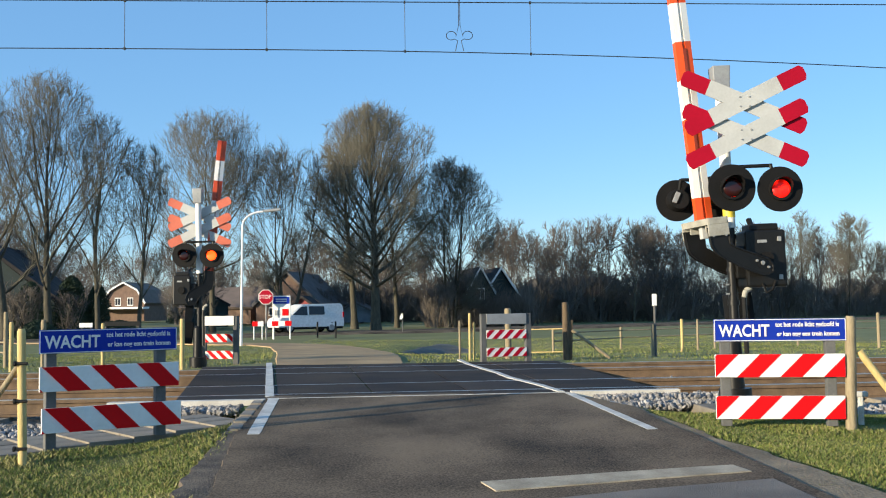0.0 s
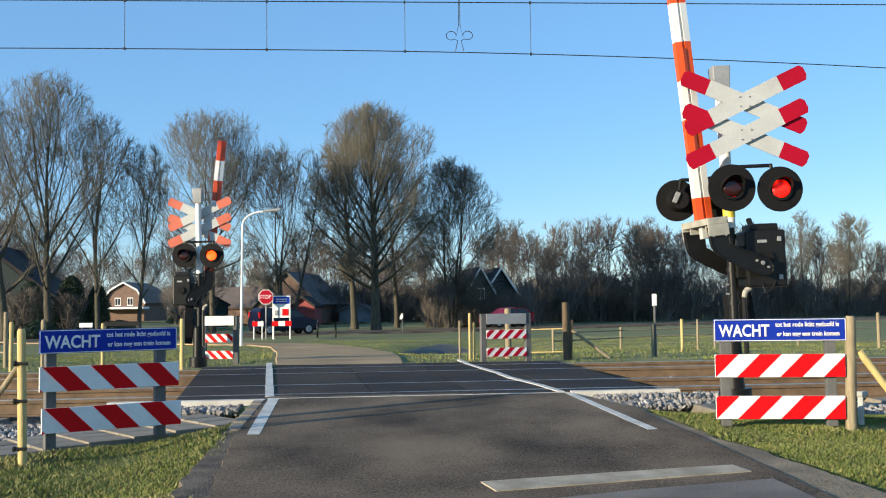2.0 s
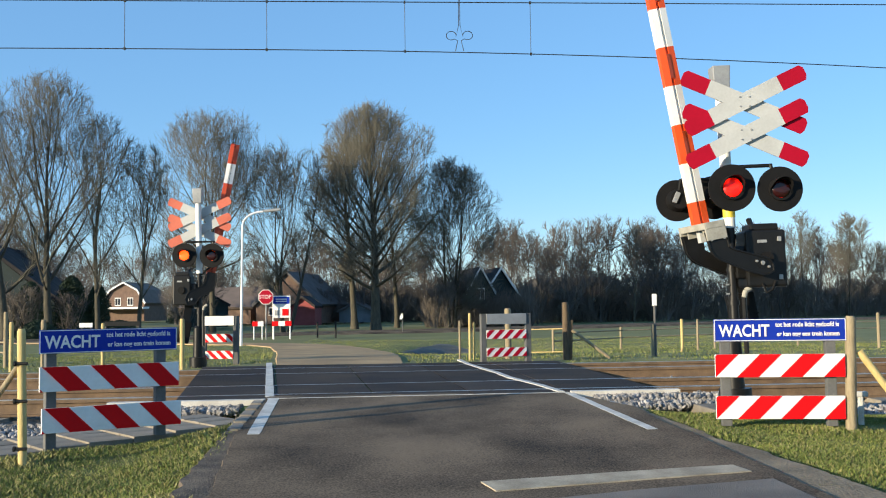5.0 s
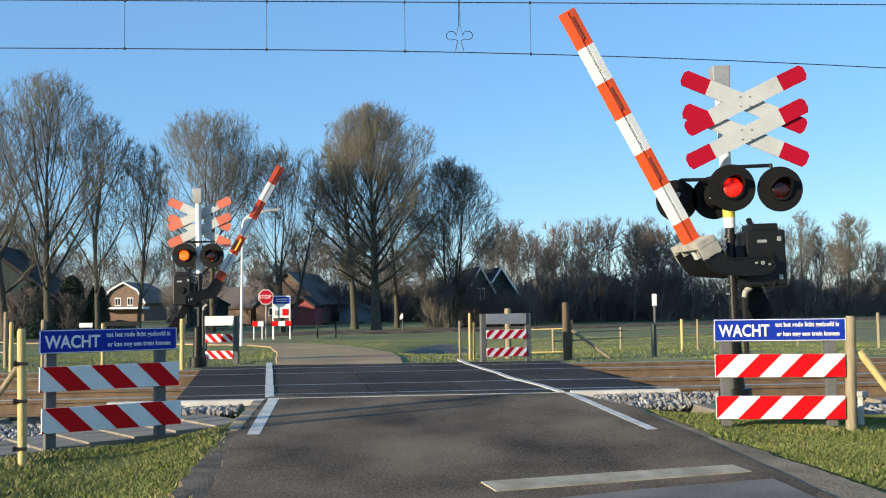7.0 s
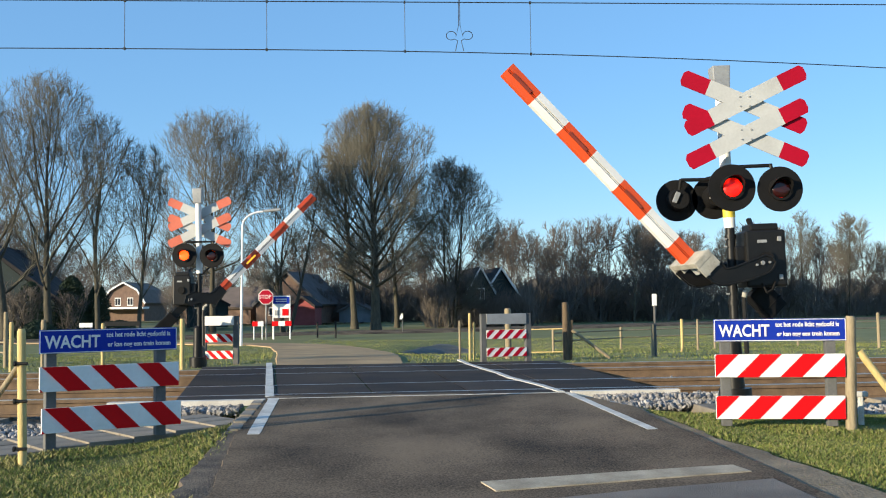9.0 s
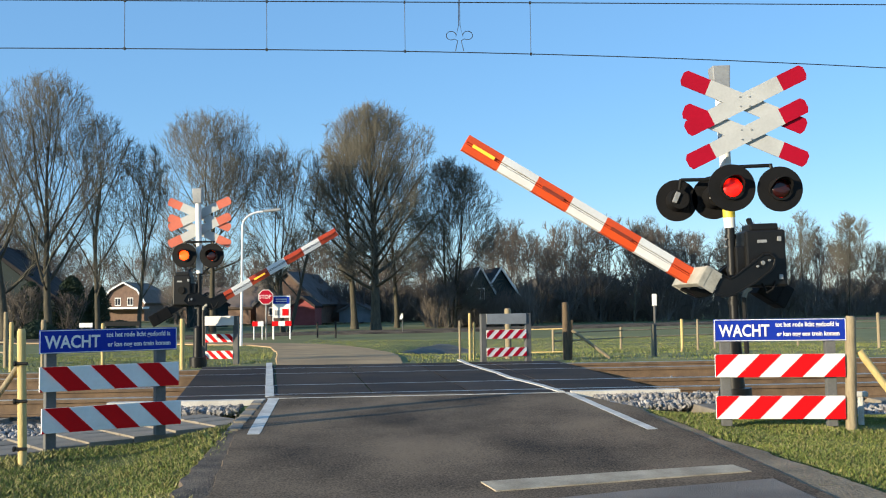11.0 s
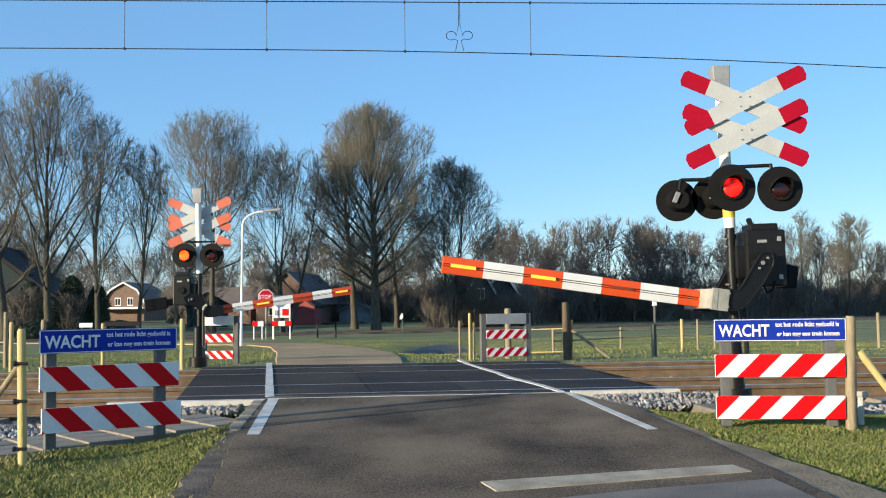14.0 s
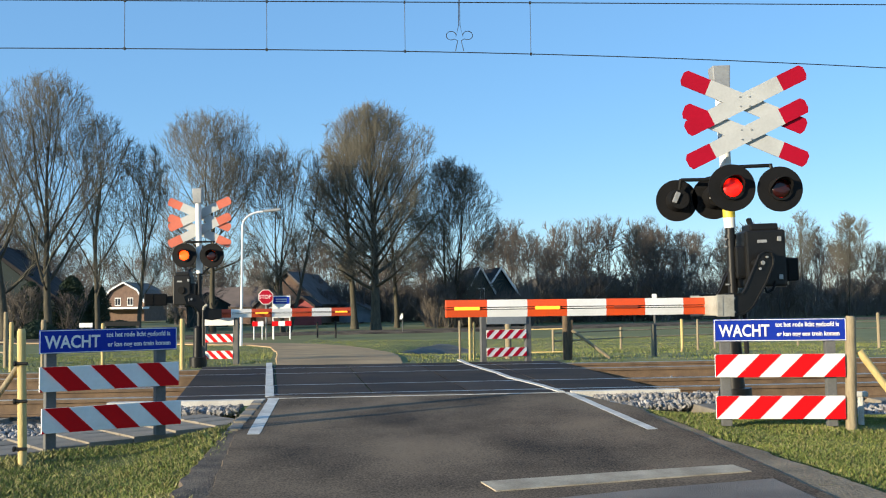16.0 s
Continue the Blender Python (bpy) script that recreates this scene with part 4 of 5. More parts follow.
def overhead():
    def z_contact(x):
        return 5.385 - (0.0021 if x > -2.5 else 0.0006) * (x + 2.5) ** 2

    def z_carrier(x):
        return 6.235 + 0.008 * x
    for name, f in (("contact_wire", z_contact), ("carrier_wire", z_carrier)):
        xs = [-40 + k for k in range(81)]
        vs = [(x, wire_y(x) + 0.0085 * math.cos(q), f(x) + 0.0085 * math.sin(q)) for x in xs for q in [math.tau * k / 6 for k in range(6)]]
        fs = [(i * 6 + k, i * 6 + (k + 1) % 6, i * 6 + 6 + (k + 1) % 6, i * 6 + 6 + k) for i in range(80) for k in range(6)]
        tagged(raw(name, vs, fs, CABLE), "thin black overhead line wire above the track", "overhead wire", kind="")
    for x in (-5.25, -2.92, -0.60, 1.56):
        t = thing("dropper", pose(x, wire_y(x), 0), "thin dropper wire with clamps on the overhead line", "dropper", "droppers of the overhead line")
        bm = bmesh.new()
        rod(bm, (0, 0, z_contact(x)), (0, 0, z_carrier(x)), 0.005, n=6)
        part("strand", bm, CABLE, t)
        for z in (z_contact(x), z_carrier(x)):
            bm = bmesh.new()
            box(bm, (0, 0, z), (0.03, 0.03, 0.045))
            part("clamp", bm, CABLE, t)
    # feeder with two loops
    cu = bpy.data.curves.new("feeder_loop", "CURVE")
    cu.dimensions, cu.bevel_depth, cu.resolution_u = "3D", 0.006, 4
    for s in (-1, 1):
        sp = cu.splines.new("POLY")
        pts = [(s * 0.01, 0, 0.9), (s * 0.012, 0, 0.45)]
        for k in range(15):
            a0 = radians(200 - 330 * k / 14)
            pts.append((s * (0.14 + 0.085 * math.cos(a0)), 0, 0.27 + 0.075 * math.sin(a0)))
        pts += [(s * 0.03, 0, 0.18), (s * 0.06, 0, 0.05), (s * 0.07, 0, 0.0)]
        sp.points.add(len(pts) - 1)
        for p, q in zip(sp.points, pts):
            p.co = (*q, 1)
    tmp = new("tmp", cu)
    me = bpy.data.meshes.new_from_object(tmp.evaluated_get(bpy.context.evaluated_depsgraph_get()))
    bpy.data.objects.remove(tmp)
    me.materials.clear(), me.materials.append(CABLE)
    ob = new("feeder_loop", me)
    ob.matrix_basis = pose(0.33, wire_y(0.33), 5.39)
    tagged(ob, "looped black feeder wire on the overhead line", "overhead wire")


overhead()


# ---- street lamp ----
def street_lamp(m):
    t = thing("street_lamp", m, "tall white street lamp with a curved arm", "street lamp")
    bm = bmesh.new()
    rod(bm, (0, 0, -0.2), (0.08, 0, 5.3), 0.065, 0.05, 14)
    pts = [(0.08 + 0.9 * (1 - math.cos(a0)), 0, 5.3 + 0.62 * math.sin(a0)) for a0 in [radians(9 * k) for k in range(11)]]
    for p, q in zip(pts, pts[1:]):
        rod(bm, p, q, 0.045, n=10)
    part("pole", bm, WHITE, t, "", True)
    bm = bmesh.new()
    box(bm, (1.4, 0, 5.97), (0.75, 0.22, 0.12), pose(0, 0, 0, 0, -5, 0), 0.04)
    part("lantern", bm, GREY, t, "grey flat lantern")


street_lamp(pose(-9.02, 45, -0.5))


# ---- bare winter trees ----
def grow(seed, top, base, radius, trunk_r, limbs=18, tilt=(18, 60), kids=(7, 6, 5), leader=0.7, belly=0.42, stems=1, low=0.8, thin=0.010, lean=0.0, fan=0.12, curve=0.075, squash=1.0, sub=2, reach=1.0):
    """Two meshes: trunk with limbs, and crown. Limbs rise off the trunk and fork outwards until they meet
    a rounded, lumpy crown that goes from base to top and is widest at belly; they end in fine twigs."""
    rng = random.Random(seed)
    h = top - base
    data = {0: ([], []), 1: ([], [])}

    def inside(p):
        f = (p.z - base) / h
        if f > 1:
            return False
        if f < 0:
            return p.z > base * low
        k = (belly - f) / belly if f < belly else (f - belly) / (1 - belly)
        prof = math.sqrt(max(0.0, 1 - k * k * (0.8 if f < belly else 1.0)))
        x, y = p.x - lean * p.z, p.y / squash
        q = math.atan2(y, x)
        return x * x + y * y < (radius * prof * (1 + 0.16 * math.sin(3 * q + 6 * f + seed) + 0.12 * math.sin(7 * q - 11 * f + 2 * seed))) ** 2

    def room(p, d, most):
        n, st = 0, most / 8
        while n < 8 and inside(p + d * (st * (n + 1))):
            n += 1
        return st * n

    def tube(which, pts, rads, n, tip=False):
        vs, fs = data[which]
        b0 = len(vs)
        last = len(pts) - 1
        for i, (p, r) in enumerate(zip(pts, rads)):
            if tip and i == last:
                vs.append(tuple(p))
                break
            d = (pts[min(i + 1, last)] - pts[max(i - 1, 0)]).normalized()
            s1 = d.orthogonal().normalized()
            s2 = d.cross(s1)
            for k in range(n):
                a0 = math.tau * k / n
                vs.append(tuple(p + (s1 * math.cos(a0) + s2 * math.sin(a0)) * r))
        for i in range(last):
            for k in range(n):
                if tip and i == last - 1:
                    fs.append((b0 + i * n + k, b0 + i * n + (k + 1) % n, b0 + last * n))
                else:
                    fs.append((b0 + i * n + k, b0 + i * n + (k + 1) % n, b0 + (i + 1) * n + (k + 1) % n, b0 + (i + 1) * n + k))

    def run(p, d, length, n, wob, up):
        pts, dd = [p.copy()], d.normalized()
        for _ in range(n):
            dd = (dd + Vector((rng.gauss(0, wob), rng.gauss(0, wob), rng.gauss(0, wob) + up))).normalized()
            pts.append(pts[-1] + dd * (length / n))
        return pts

    def branch(p, d, length, r, level):
        n = (6, 4, 3, 2)[level - 1]
        pts = run(p, d, length, n, (0.06, 0.08, 0.09, 0.10)[level - 1], curve * (1.0, 0.8, 0.6, 0.5)[level - 1])
        rads = [max(r * (1 - 0.72 * i / n), thin) for i in range(n + 1)]
        tube(0 if level == 1 else 1, pts, rads, (6, 4, 3, 3)[level - 1], level > 1)
        if level == 4:
            for _ in range(sub):
                w = ((pts[2] - pts[0]).normalized() + Vector((rng.gauss(0, 0.5), rng.gauss(0, 0.5), rng.gauss(0.1, 0.5)))).normalized()
                q = pts[0].lerp(pts[2], rng.uniform(0.15, 0.9))
                tube(1, [q, q + w * rng.uniform(0.25, 0.6)], [thin * 0.8, 0], 3, True)
            return
        m = kids[level - 1]
        for k in range(m):
            f = min(0.16 + 0.84 * (k + rng.random()) / m, 0.97)
            i = min(int(f * n), n - 1)
            pos = pts[i].lerp(pts[i + 1], f * n - i)
            ax = (pts[i + 1] - pts[i]).normalized()
            side = ax.orthogonal().normalized()
            side.rotate(Matrix.Rotation(rng.uniform(0, math.tau), 3, ax))
            ang = radians(rng.uniform(18, 46))
            nd = ax * math.cos(ang) + side * math.sin(ang) + Vector((0, 0, 0.12))
            nd.normalize()
            want = (length * (0.75 - 0.35 * f) if level == 1 else length * rng.uniform(0.5, 0.8)) * reach
            ln = max(room(pos, nd, want), 0.3) * rng.uniform(0.8, 1.12)
            rr = (rads[i] + (rads[i + 1] - rads[i]) * (f * n - i)) * rng.uniform(0.42, 0.62)
            branch(pos, nd, ln, max(rr, thin), level + 1)

    for s in range(stems):
        a0 = math.tau * s / stems + seed
        off = Vector((math.cos(a0), math.sin(a0), 0)) if stems > 1 else Vector((0, 0, 0))
        height = base + leader * h * (rng.uniform(0.8, 1.0) if stems > 1 else 1.0)
        pts = run(off * 0.2 + Vector((0, 0, -0.4)), Vector((lean + off.x * fan, off.y * fan, 1)), height + 0.4, 9, 0.025, 0.03)
        rads = [trunk_r * (1.35 if i == 0 else 1 - 0.75 * i / 9) for i in range(10)]
        tube(0, pts, rads, 10)
        per = max(3, limbs // stems)
        start = base * low / height
        for k in range(per):
            f = min(start + (1 - start) * (k + rng.uniform(0.2, 0.8)) / per, 0.99)
            i = min(int(f * 9), 8)
            pos = pts[i].lerp(pts[i + 1], f * 9 - i)
            g = radians(tilt[1] + (tilt[0] - tilt[1]) * (k / per) + rng.uniform(-8, 8))
            b0 = 2.4 * k + seed + rng.uniform(-0.5, 0.5)
            nd = Vector((math.sin(g) * math.cos(b0), math.sin(g) * math.sin(b0), math.cos(g)))
            aim = (nd + Vector((0, 0, curve * 2))).normalized()
            ln = max(room(pos, aim, h * 0.95), 1.0) * rng.uniform(0.76, 1.04)
            branch(pos, nd, ln, (rads[i] + (rads[i + 1] - rads[i]) * (f * 9 - i)) * rng.uniform(0.40, 0.58), 1)
        if stems > 1 or leader > 0.5:
            branch(pts[-1], pts[-1] - pts[-2], max(room(pts[-1], Vector((0, 0, 1)), h), 0.8), rads[-1], 1)
    return data


def tree(name, data, m, label, group="", cat="tree", bark=None, twig=None):
    t = thing(name, m, label, cat, group)
    for which, (nm, mt) in enumerate((("trunk", bark or BARK), ("crown", twig or TWIG))):
        ob = raw(nm, *data[which], mt, t)
        ob.data.polygons.foreach_set("use_smooth", [True] * len(ob.data.polygons))
    return t


OAK = "bare winter tree with a fine grey-brown crown on the verge"
UPRIGHT = "tall bare upright winter tree by the road"
tree("tree", grow(11, 16.6, 3.2, 4.1, 0.27, 16, (12, 44), (7, 5, 4), 0.55, 0.52, low=0.9), pose(-24.2, 62, -0.5), UPRIGHT, "bare trees")
tree("tree", grow(12, 14.0, 2.8, 2.8, 0.19, 12, (12, 40), (6, 5, 4), 0.6, 0.5), pose(-21.5, 63, -0.5), UPRIGHT, "bare trees")
tree("tree", grow(32, 12.4, 3.0, 2.4, 0.16, 10, (12, 40), (6, 5, 4), 0.6, 0.5), pose(-19.9, 66, -0.5), UPRIGHT, "bare trees")
tree("tree", grow(13, 14.8, 3.2, 3.4, 0.34, 12, (14, 44), (6, 5, 4), 0.55, 0.5, lean=-0.1), pose(-26.4, 61, -0.5), "thick leaning bare winter tree by the road", "bare trees")
tree("tree", grow(14, 17.0, 5.2, 5.4, 0.26, 21, (12, 74), (8, 6, 4), 0.36, 0.45), pose(-17.4, 76, -0.5), OAK, "bare trees")
tree("tree", grow(15, 13.4, 3.0, 3.8, 0.16, 18, (16, 54), (7, 5, 4), 0.45, 0.62, stems=3, fan=0.32), pose(-11.3, 72, -0.5), "many-stemmed bare winter tree beside the junction", "bare trees")
tree("tree", grow(16, 16.8, 3.6, 5.5, 0.38, 33, (10, 78), (8, 6, 4), 0.62, 0.36, low=0.85, thin=0.011), pose(-5.1, 76, -0.45), "broad bare winter oak with a dense round crown", "bare trees")
tree("tree", grow(17, 14.6, 4.6, 4.6, 0.28, 20, (12, 74), (7, 5, 4), 0.6, 0.4), pose(-6.95, 79, -0.45), OAK, "bare trees")
tree("tree", grow(37, 13.8, 4.6, 3.8, 0.22, 12, (12, 64), (6, 5, 4), 0.6, 0.4), pose(-3.9, 84, -0.45), OAK, "bare trees")
tree("tree", grow(18, 13.6, 1.4, 4.7, 0.15, 24, (12, 70), (7, 6, 4), 0.62, 0.34, stems=3, thin=0.012, fan=0.14), pose(0.7, 82, -0.45), "bare bushy winter tree at the edge of the wood", "bare trees")
bush_data = grow(21, 4.2, 0.3, 2.5, 0.05, 12, (10, 62), (3, 3, 3), 0.45, 0.42, stems=4, thin=0.020, fan=0.32, sub=1)
wood_data = grow(22, 9.6, 1.0, 3.0, 0.12, 9, (10, 54), (5, 4, 3), 0.55, 0.5, stems=2, thin=0.017, sub=2, curve=0.035)
round_data = grow(24, 8.8, 0.9, 3.8, 0.13, 11, (10, 70), (5, 4, 3), 0.5, 0.5, thin=0.017, sub=2, curve=0.03)
birch_data = grow(23, 12.0, 2.2, 2.4, 0.10, 11, (12, 48), (4, 4, 4), 0.75, 0.42, thin=0.015, sub=1)
bush = tree("bush", bush_data, pose(1.0, 83, -0.5), "tangled bare brown shrub at the wood's edge", "wood's edge shrubs", "shrub", SCRUB, SCRUB)
tall_wood = tree("tree", wood_data, pose(6, 100, -0.5), "bare brown tree of the wood's edge", "trees of the wood", "tree", SCRUB, SCRUB)
round_wood = tree("tree", round_data, pose(25.5, 104, -0.5), "bare round-crowned brown tree of the wood's edge", "trees of the wood", "tree", SCRUB, SCRUB)
birch = tree("tree", birch_data, pose(47, 118, -0.5), "slender pale bare birch in the wood", "trees of the wood", "tree")
rng = random.Random(31)


wood = (tall_wood, round_wood)


def put(src, x, y, s, ang):
    src = src[int(ang) % 2] if isinstance(src, tuple) else src
    return copy_thing(src, pose(x, y, land_z(x, y) - 0.1, 0, 0, ang) @ Matrix.Scale(s, 4))


for x in steps([7, (95, 4.2)]):
    X, Y = x + rng.uniform(-1.5, 1.5), 96 + 0.55 * x + rng.uniform(-4, 6)
    put(wood, X, Y, rng.uniform(0.72, 1.05), rng.uniform(0, 360))
    put(bush, X + rng.uniform(-2, 2), Y - rng.uniform(3, 7), rng.uniform(0.8, 1.25), rng.uniform(0, 360))
    put(wood, X + 2, Y + rng.uniform(8, 16), rng.uniform(0.9, 1.2), rng.uniform(0, 360))
for x, y, s in ((40, 112, 1.0), (44, 110, 0.95), (51, 122, 1.0), (30, 105, 0.85), (18, 96, 0.8)):
    put(birch, x, y, s, rng.uniform(0, 360))
for x, y, s in ((12, 100, 1.05), (14.5, 103, 1.1), (17, 106, 1.15), (19.5, 104, 1.05), (22, 108, 1.15), (24.5, 110, 1.1), (27, 112, 1.1), (33, 116, 1.1), (36, 118, 1.15), (41, 121, 1.15), (46, 124, 1.15), (8.8, 100, 1.0)):
    put(wood, x, y, s, rng.uniform(0, 360))
for x, y, s in ((-0.6, 79, 0.8), (0.4, 82, 0.9), (6.8, 90, 0.8), (8.6, 93, 1.1), (15.5, 100, 1.2), (18.5, 101, 1.1), (21.5, 103, 1.3), (11.5, 95, 1.1)):
    put(bush, x, y, s, rng.uniform(0, 360))
for x, y, sc in ((-27.5, 67, 0.8), (-25.2, 68, 0.7), (-30, 68, 0.9), (-20.5, 82, 0.9), (-28.5, 66, 0.7)):
    put(bush, x, y, sc, rng.uniform(0, 360))
for k in range(30):
    y = 122 + rng.uniform(-8, 10)
    ratio = -0.47 + 0.0155 * k + rng.uniform(-0.005, 0.005)
    if not -0.352 < ratio < -0.285:
        put(wood, ratio * y, y, rng.uniform(0.85, 1.15), rng.uniform(0, 360))
        put(bush, ratio * y + 1.5, y - 4, rng.uniform(0.9, 1.3), rng.uniform(0, 360))
for k in range(26):
    x = -75 + 3.2 * k + rng.uniform(-1, 1)
    put(wood, x, 178 + rng.uniform(-10, 12), rng.uniform(0.9, 1.35), rng.uniform(0, 360))
for x, y, sc in ((-38, 88, 1.15), (-41, 92, 1.2), (-35.5, 90, 1.1), (-36, 84, 0.9), (-40, 86, 1.1), (-25.5, 101, 0.9)):
    put(wood, x, y, sc, rng.uniform(0, 360))
for k in range(8):
    put(wood, -9 + 3.4 * k, 112 + rng.uniform(-6, 10), rng.uniform(0.8, 1.1), rng.uniform(0, 360))


def thicket(name, n, where, low, high, seed, label):
    """Undergrowth too dense to count: slender stems and twigs leaning every way.
    where: from (0 to 1, 0 to 1) to (x, y)."""
    rng = random.Random(seed)
    vs, fs = [], []
    for _ in range(n):
        a0 = rng.random()
        x, y = where(a0, rng.random())
        crest = low + (high - low) * (0.5 + 0.5 * noise.noise((x * 0.16, y * 0.05, seed))) + 0.8 * noise.noise((x * 0.7, y * 0.3, 2))
        z = land_z(x, y) - 0.1 + max(crest, 0.5) * rng.random() ** 1.2
        d = Vector((rng.gauss(0, 0.42), rng.gauss(0, 0.3), 1)).normalized() * rng.uniform(0.7, 2.0)
        w = rng.uniform(0.014, 0.04)
        b0 = len(vs)
        vs += [(x - w, y, z), (x + w, y, z), (x, y + w * 1.5, z), (x + d.x, y + d.y, z + d.z)]
        fs += [(b0, b0 + 1, b0 + 3), (b0 + 1, b0 + 2, b0 + 3), (b0 + 2, b0, b0 + 3)]
    return tagged(raw(name, vs, fs, SCRUB), label, "undergrowth", kind="stuff")


thicket("undergrowth", 34000, lambda u, v: (4 + 92 * u, 93 + 0.55 * (4 + 92 * u) + 14 * v), 1.8, 4.6, 5, "dense brown undergrowth of the wood's edge")
thicket("undergrowth", 16000, lambda u, v: (-95 + 110 * u, 170 + 22 * v), 3.0, 7.5, 6, "far brown wood behind the houses")
thicket("undergrowth", 9000, lambda u, v: (-1.5 + 9 * u, 84 + 8 * v), 0.8, 2.6, 7, "brown brambles in front of the gabled houses")
thicket("undergrowth", 9000, lambda u, v: (-46 + 13 * u, 84 + 10 * v), 1.5, 4.2, 8, "brown hedge growth beside the barn")
thicket("undergrowth", 8000, lambda u, v: (-12 + 16 * u, 118 + 16 * v), 2.0, 5.0, 9, "brown undergrowth behind the oaks")


def leafy_bush(name, x, y, w, h, n, seed, label):
    """An evergreen bush: a cloud of small leaves round an uneven body."""
    rng = random.Random(seed)
    vs, fs = [], []
    for _ in range(n):
        q, f = rng.uniform(0, math.tau), rng.random()
        r = w / 2 * (1 - f ** 1.7) ** 0.5 * rng.uniform(0.55, 1.05) * (1 + 0.3 * noise.noise((math.cos(q) * 2, math.sin(q) * 2, f * 4 + seed)))
        c = Vector((r * math.cos(q), r * math.sin(q), f * h))
        u = Vector((rng.gauss(0, 1), rng.gauss(0, 1), rng.gauss(0, 1))).normalized()
        v = u.orthogonal().normalized() * rng.uniform(0.03, 0.06)
        u = u * rng.uniform(0.06, 0.13)
        b0 = len(vs)
        vs += [tuple(c - v), tuple(c + u), tuple(c + v), tuple(c - u)]
        fs.append((b0, b0 + 1, b0 + 2, b0 + 3))
    ob = raw(name, vs, fs, HEDGE)
    ob.matrix_basis = pose(x, y, land_z(x, y) - 0.05)
    return tagged(ob, label, "bush", "evergreen bushes")


for i, (x, y, w, h) in enumerate(((-27.6, 75, 2.8, 4.4), (-29.8, 73, 3.0, 3.9), (-31.5, 70, 3.0, 2.4), (-26.0, 76, 2.2, 3.8), (-31.4, 76, 3.4, 4.8), (-35.5, 138, 4.5, 2.8), (-24.0, 60, 2.6, 1.2), (-20.5, 64, 2.8, 1.1))):
    leafy_bush("evergreen_bush", x, y, w, h, 5000, 40 + i, "dark evergreen bush beside the houses")


# ---- houses behind the trees ----
def house(name, m, w, l, eave, ridge, walls, roof, label, gambrel=False, windows=(), trim=True, lean_to=False):
    """Gable towards the camera (-y); width w along x, length l along y."""
    t = thing(name, m, label, "house", "houses behind the trees")
    h = w / 2
    edge = [(-h, eave), (-h * 0.62, eave + (ridge - eave) * 0.62), (0, ridge), (h * 0.62, eave + (ridge - eave) * 0.62), (h, eave)] if gambrel else [(-h, eave), (0, ridge), (h, eave)]
    bm = bmesh.new()
    prism(bm, [(-h, 0)] + edge + [(h, 0)], 0, l)
    wall = part("wall", bm, walls, t)
    over = [(x * 1.07, z - 0.12 if i in (0, len(edge) - 1) else z + 0.02) for i, (x, z) in enumerate(edge)]
    up = [(x * 1.05, z + 0.22) for x, z in over]
    for i in range(len(edge) - 1):
        bm = bmesh.new()
        prism(bm, [over[i], over[i + 1], up[i + 1], up[i]], -0.35, l + 0.3)
        sl = part("roof", bm, roof, t)
        if trim:
            bm = bmesh.new()
            prism(bm, [over[i], over[i + 1], (up[i + 1][0], up[i + 1][1] + 0.02), (up[i][0], up[i][1] + 0.02)], -0.42, -0.36)
            part("verge_board", bm, WHITE, sl, "white verge board")
    for x, z, ww, hh in windows:
        bm = bmesh.new()
        box(bm, (x, -0.02, z), (ww, 0.06, hh))
        win = part("window", bm, WHITE, t, "white framed window")
        for s in (-1, 1):
            bm = bmesh.new()
            box(bm, (x + s * ww * 0.23, -0.055, z), (ww * 0.38, 0.02, hh * 0.8))
            part("pane", bm, DARK_GLASS, win)
    if lean_to:
        bm = bmesh.new()
        box(bm, (0, -1.2, 1.95), (w * 1.25, 2.4, 0.3), bevel=0.02)
        part("canopy", bm, WHITE, t, "white flat canopy")
    return t


house("house", pose(-47.4, 150, -0.3, 0, 0, -6), 6.2, 9, 2.6, 5.6, BRICK, ROOF_BROWN, "brick house with a gambrel roof and white trim", True, ((-0.95, 2.9, 0.9, 1.2), (0.95, 2.9, 0.9, 1.2)), True, True)
house("house", pose(-16.4, 106, -0.4, 0, 0, -8), 6.8, 12, 1.9, 5.3, BRICK, ROOF_GREY, "farmhouse under a steep dark thatched roof", False, ((-1.5, 1.3, 1.0, 0.9), (1.2, 1.3, 1.0, 0.9)), False)
house("house", pose(-20.2, 112, -0.4, 0, 0, 84), 8.0, 7.5, 1.7, 3.8, BRICK, ROOF_BROWN, "low brown-roofed farm building", False, (), False)
house("house", pose(-34.0, 74, -0.4, 0, 0, 10), 10.5, 12, 2.2, 6.6, GREEN_WALL, ROOF, "barn with green board walls and dark roof", False, (), False)
house("shed", pose(-13.0, 93, -0.4, 0, 0, -5), 2.3, 3.0, 1.7, 2.5, SHED_RED, ROOF, "small red wooden shed with dark roof", False, (), False)
house("shed", pose(-9.6, 110, -0.4, 0, 0, -5), 3.6, 4.0, 1.2, 2.0, BLUE_BOARDS, ROOF_GREY, "low blue-grey shed behind the trees", False, (), False)
house("shed", pose(-21.0, 90, -0.4, 0, 0, 12), 3.6, 4.0, 1.9, 2.9, GREEN_WALL, ROOF, "grey-green wooden board shed with dark roof", False, (), False)
house("house", pose(3.15, 87, -0.4, 0, 0, 10), 2.4, 9, 2.6, 4.7, GREEN_WALL, ROOF, "house with white-trimmed steep gable behind the shrubs", False, ((0, 2.6, 0.8, 1.0),), True)
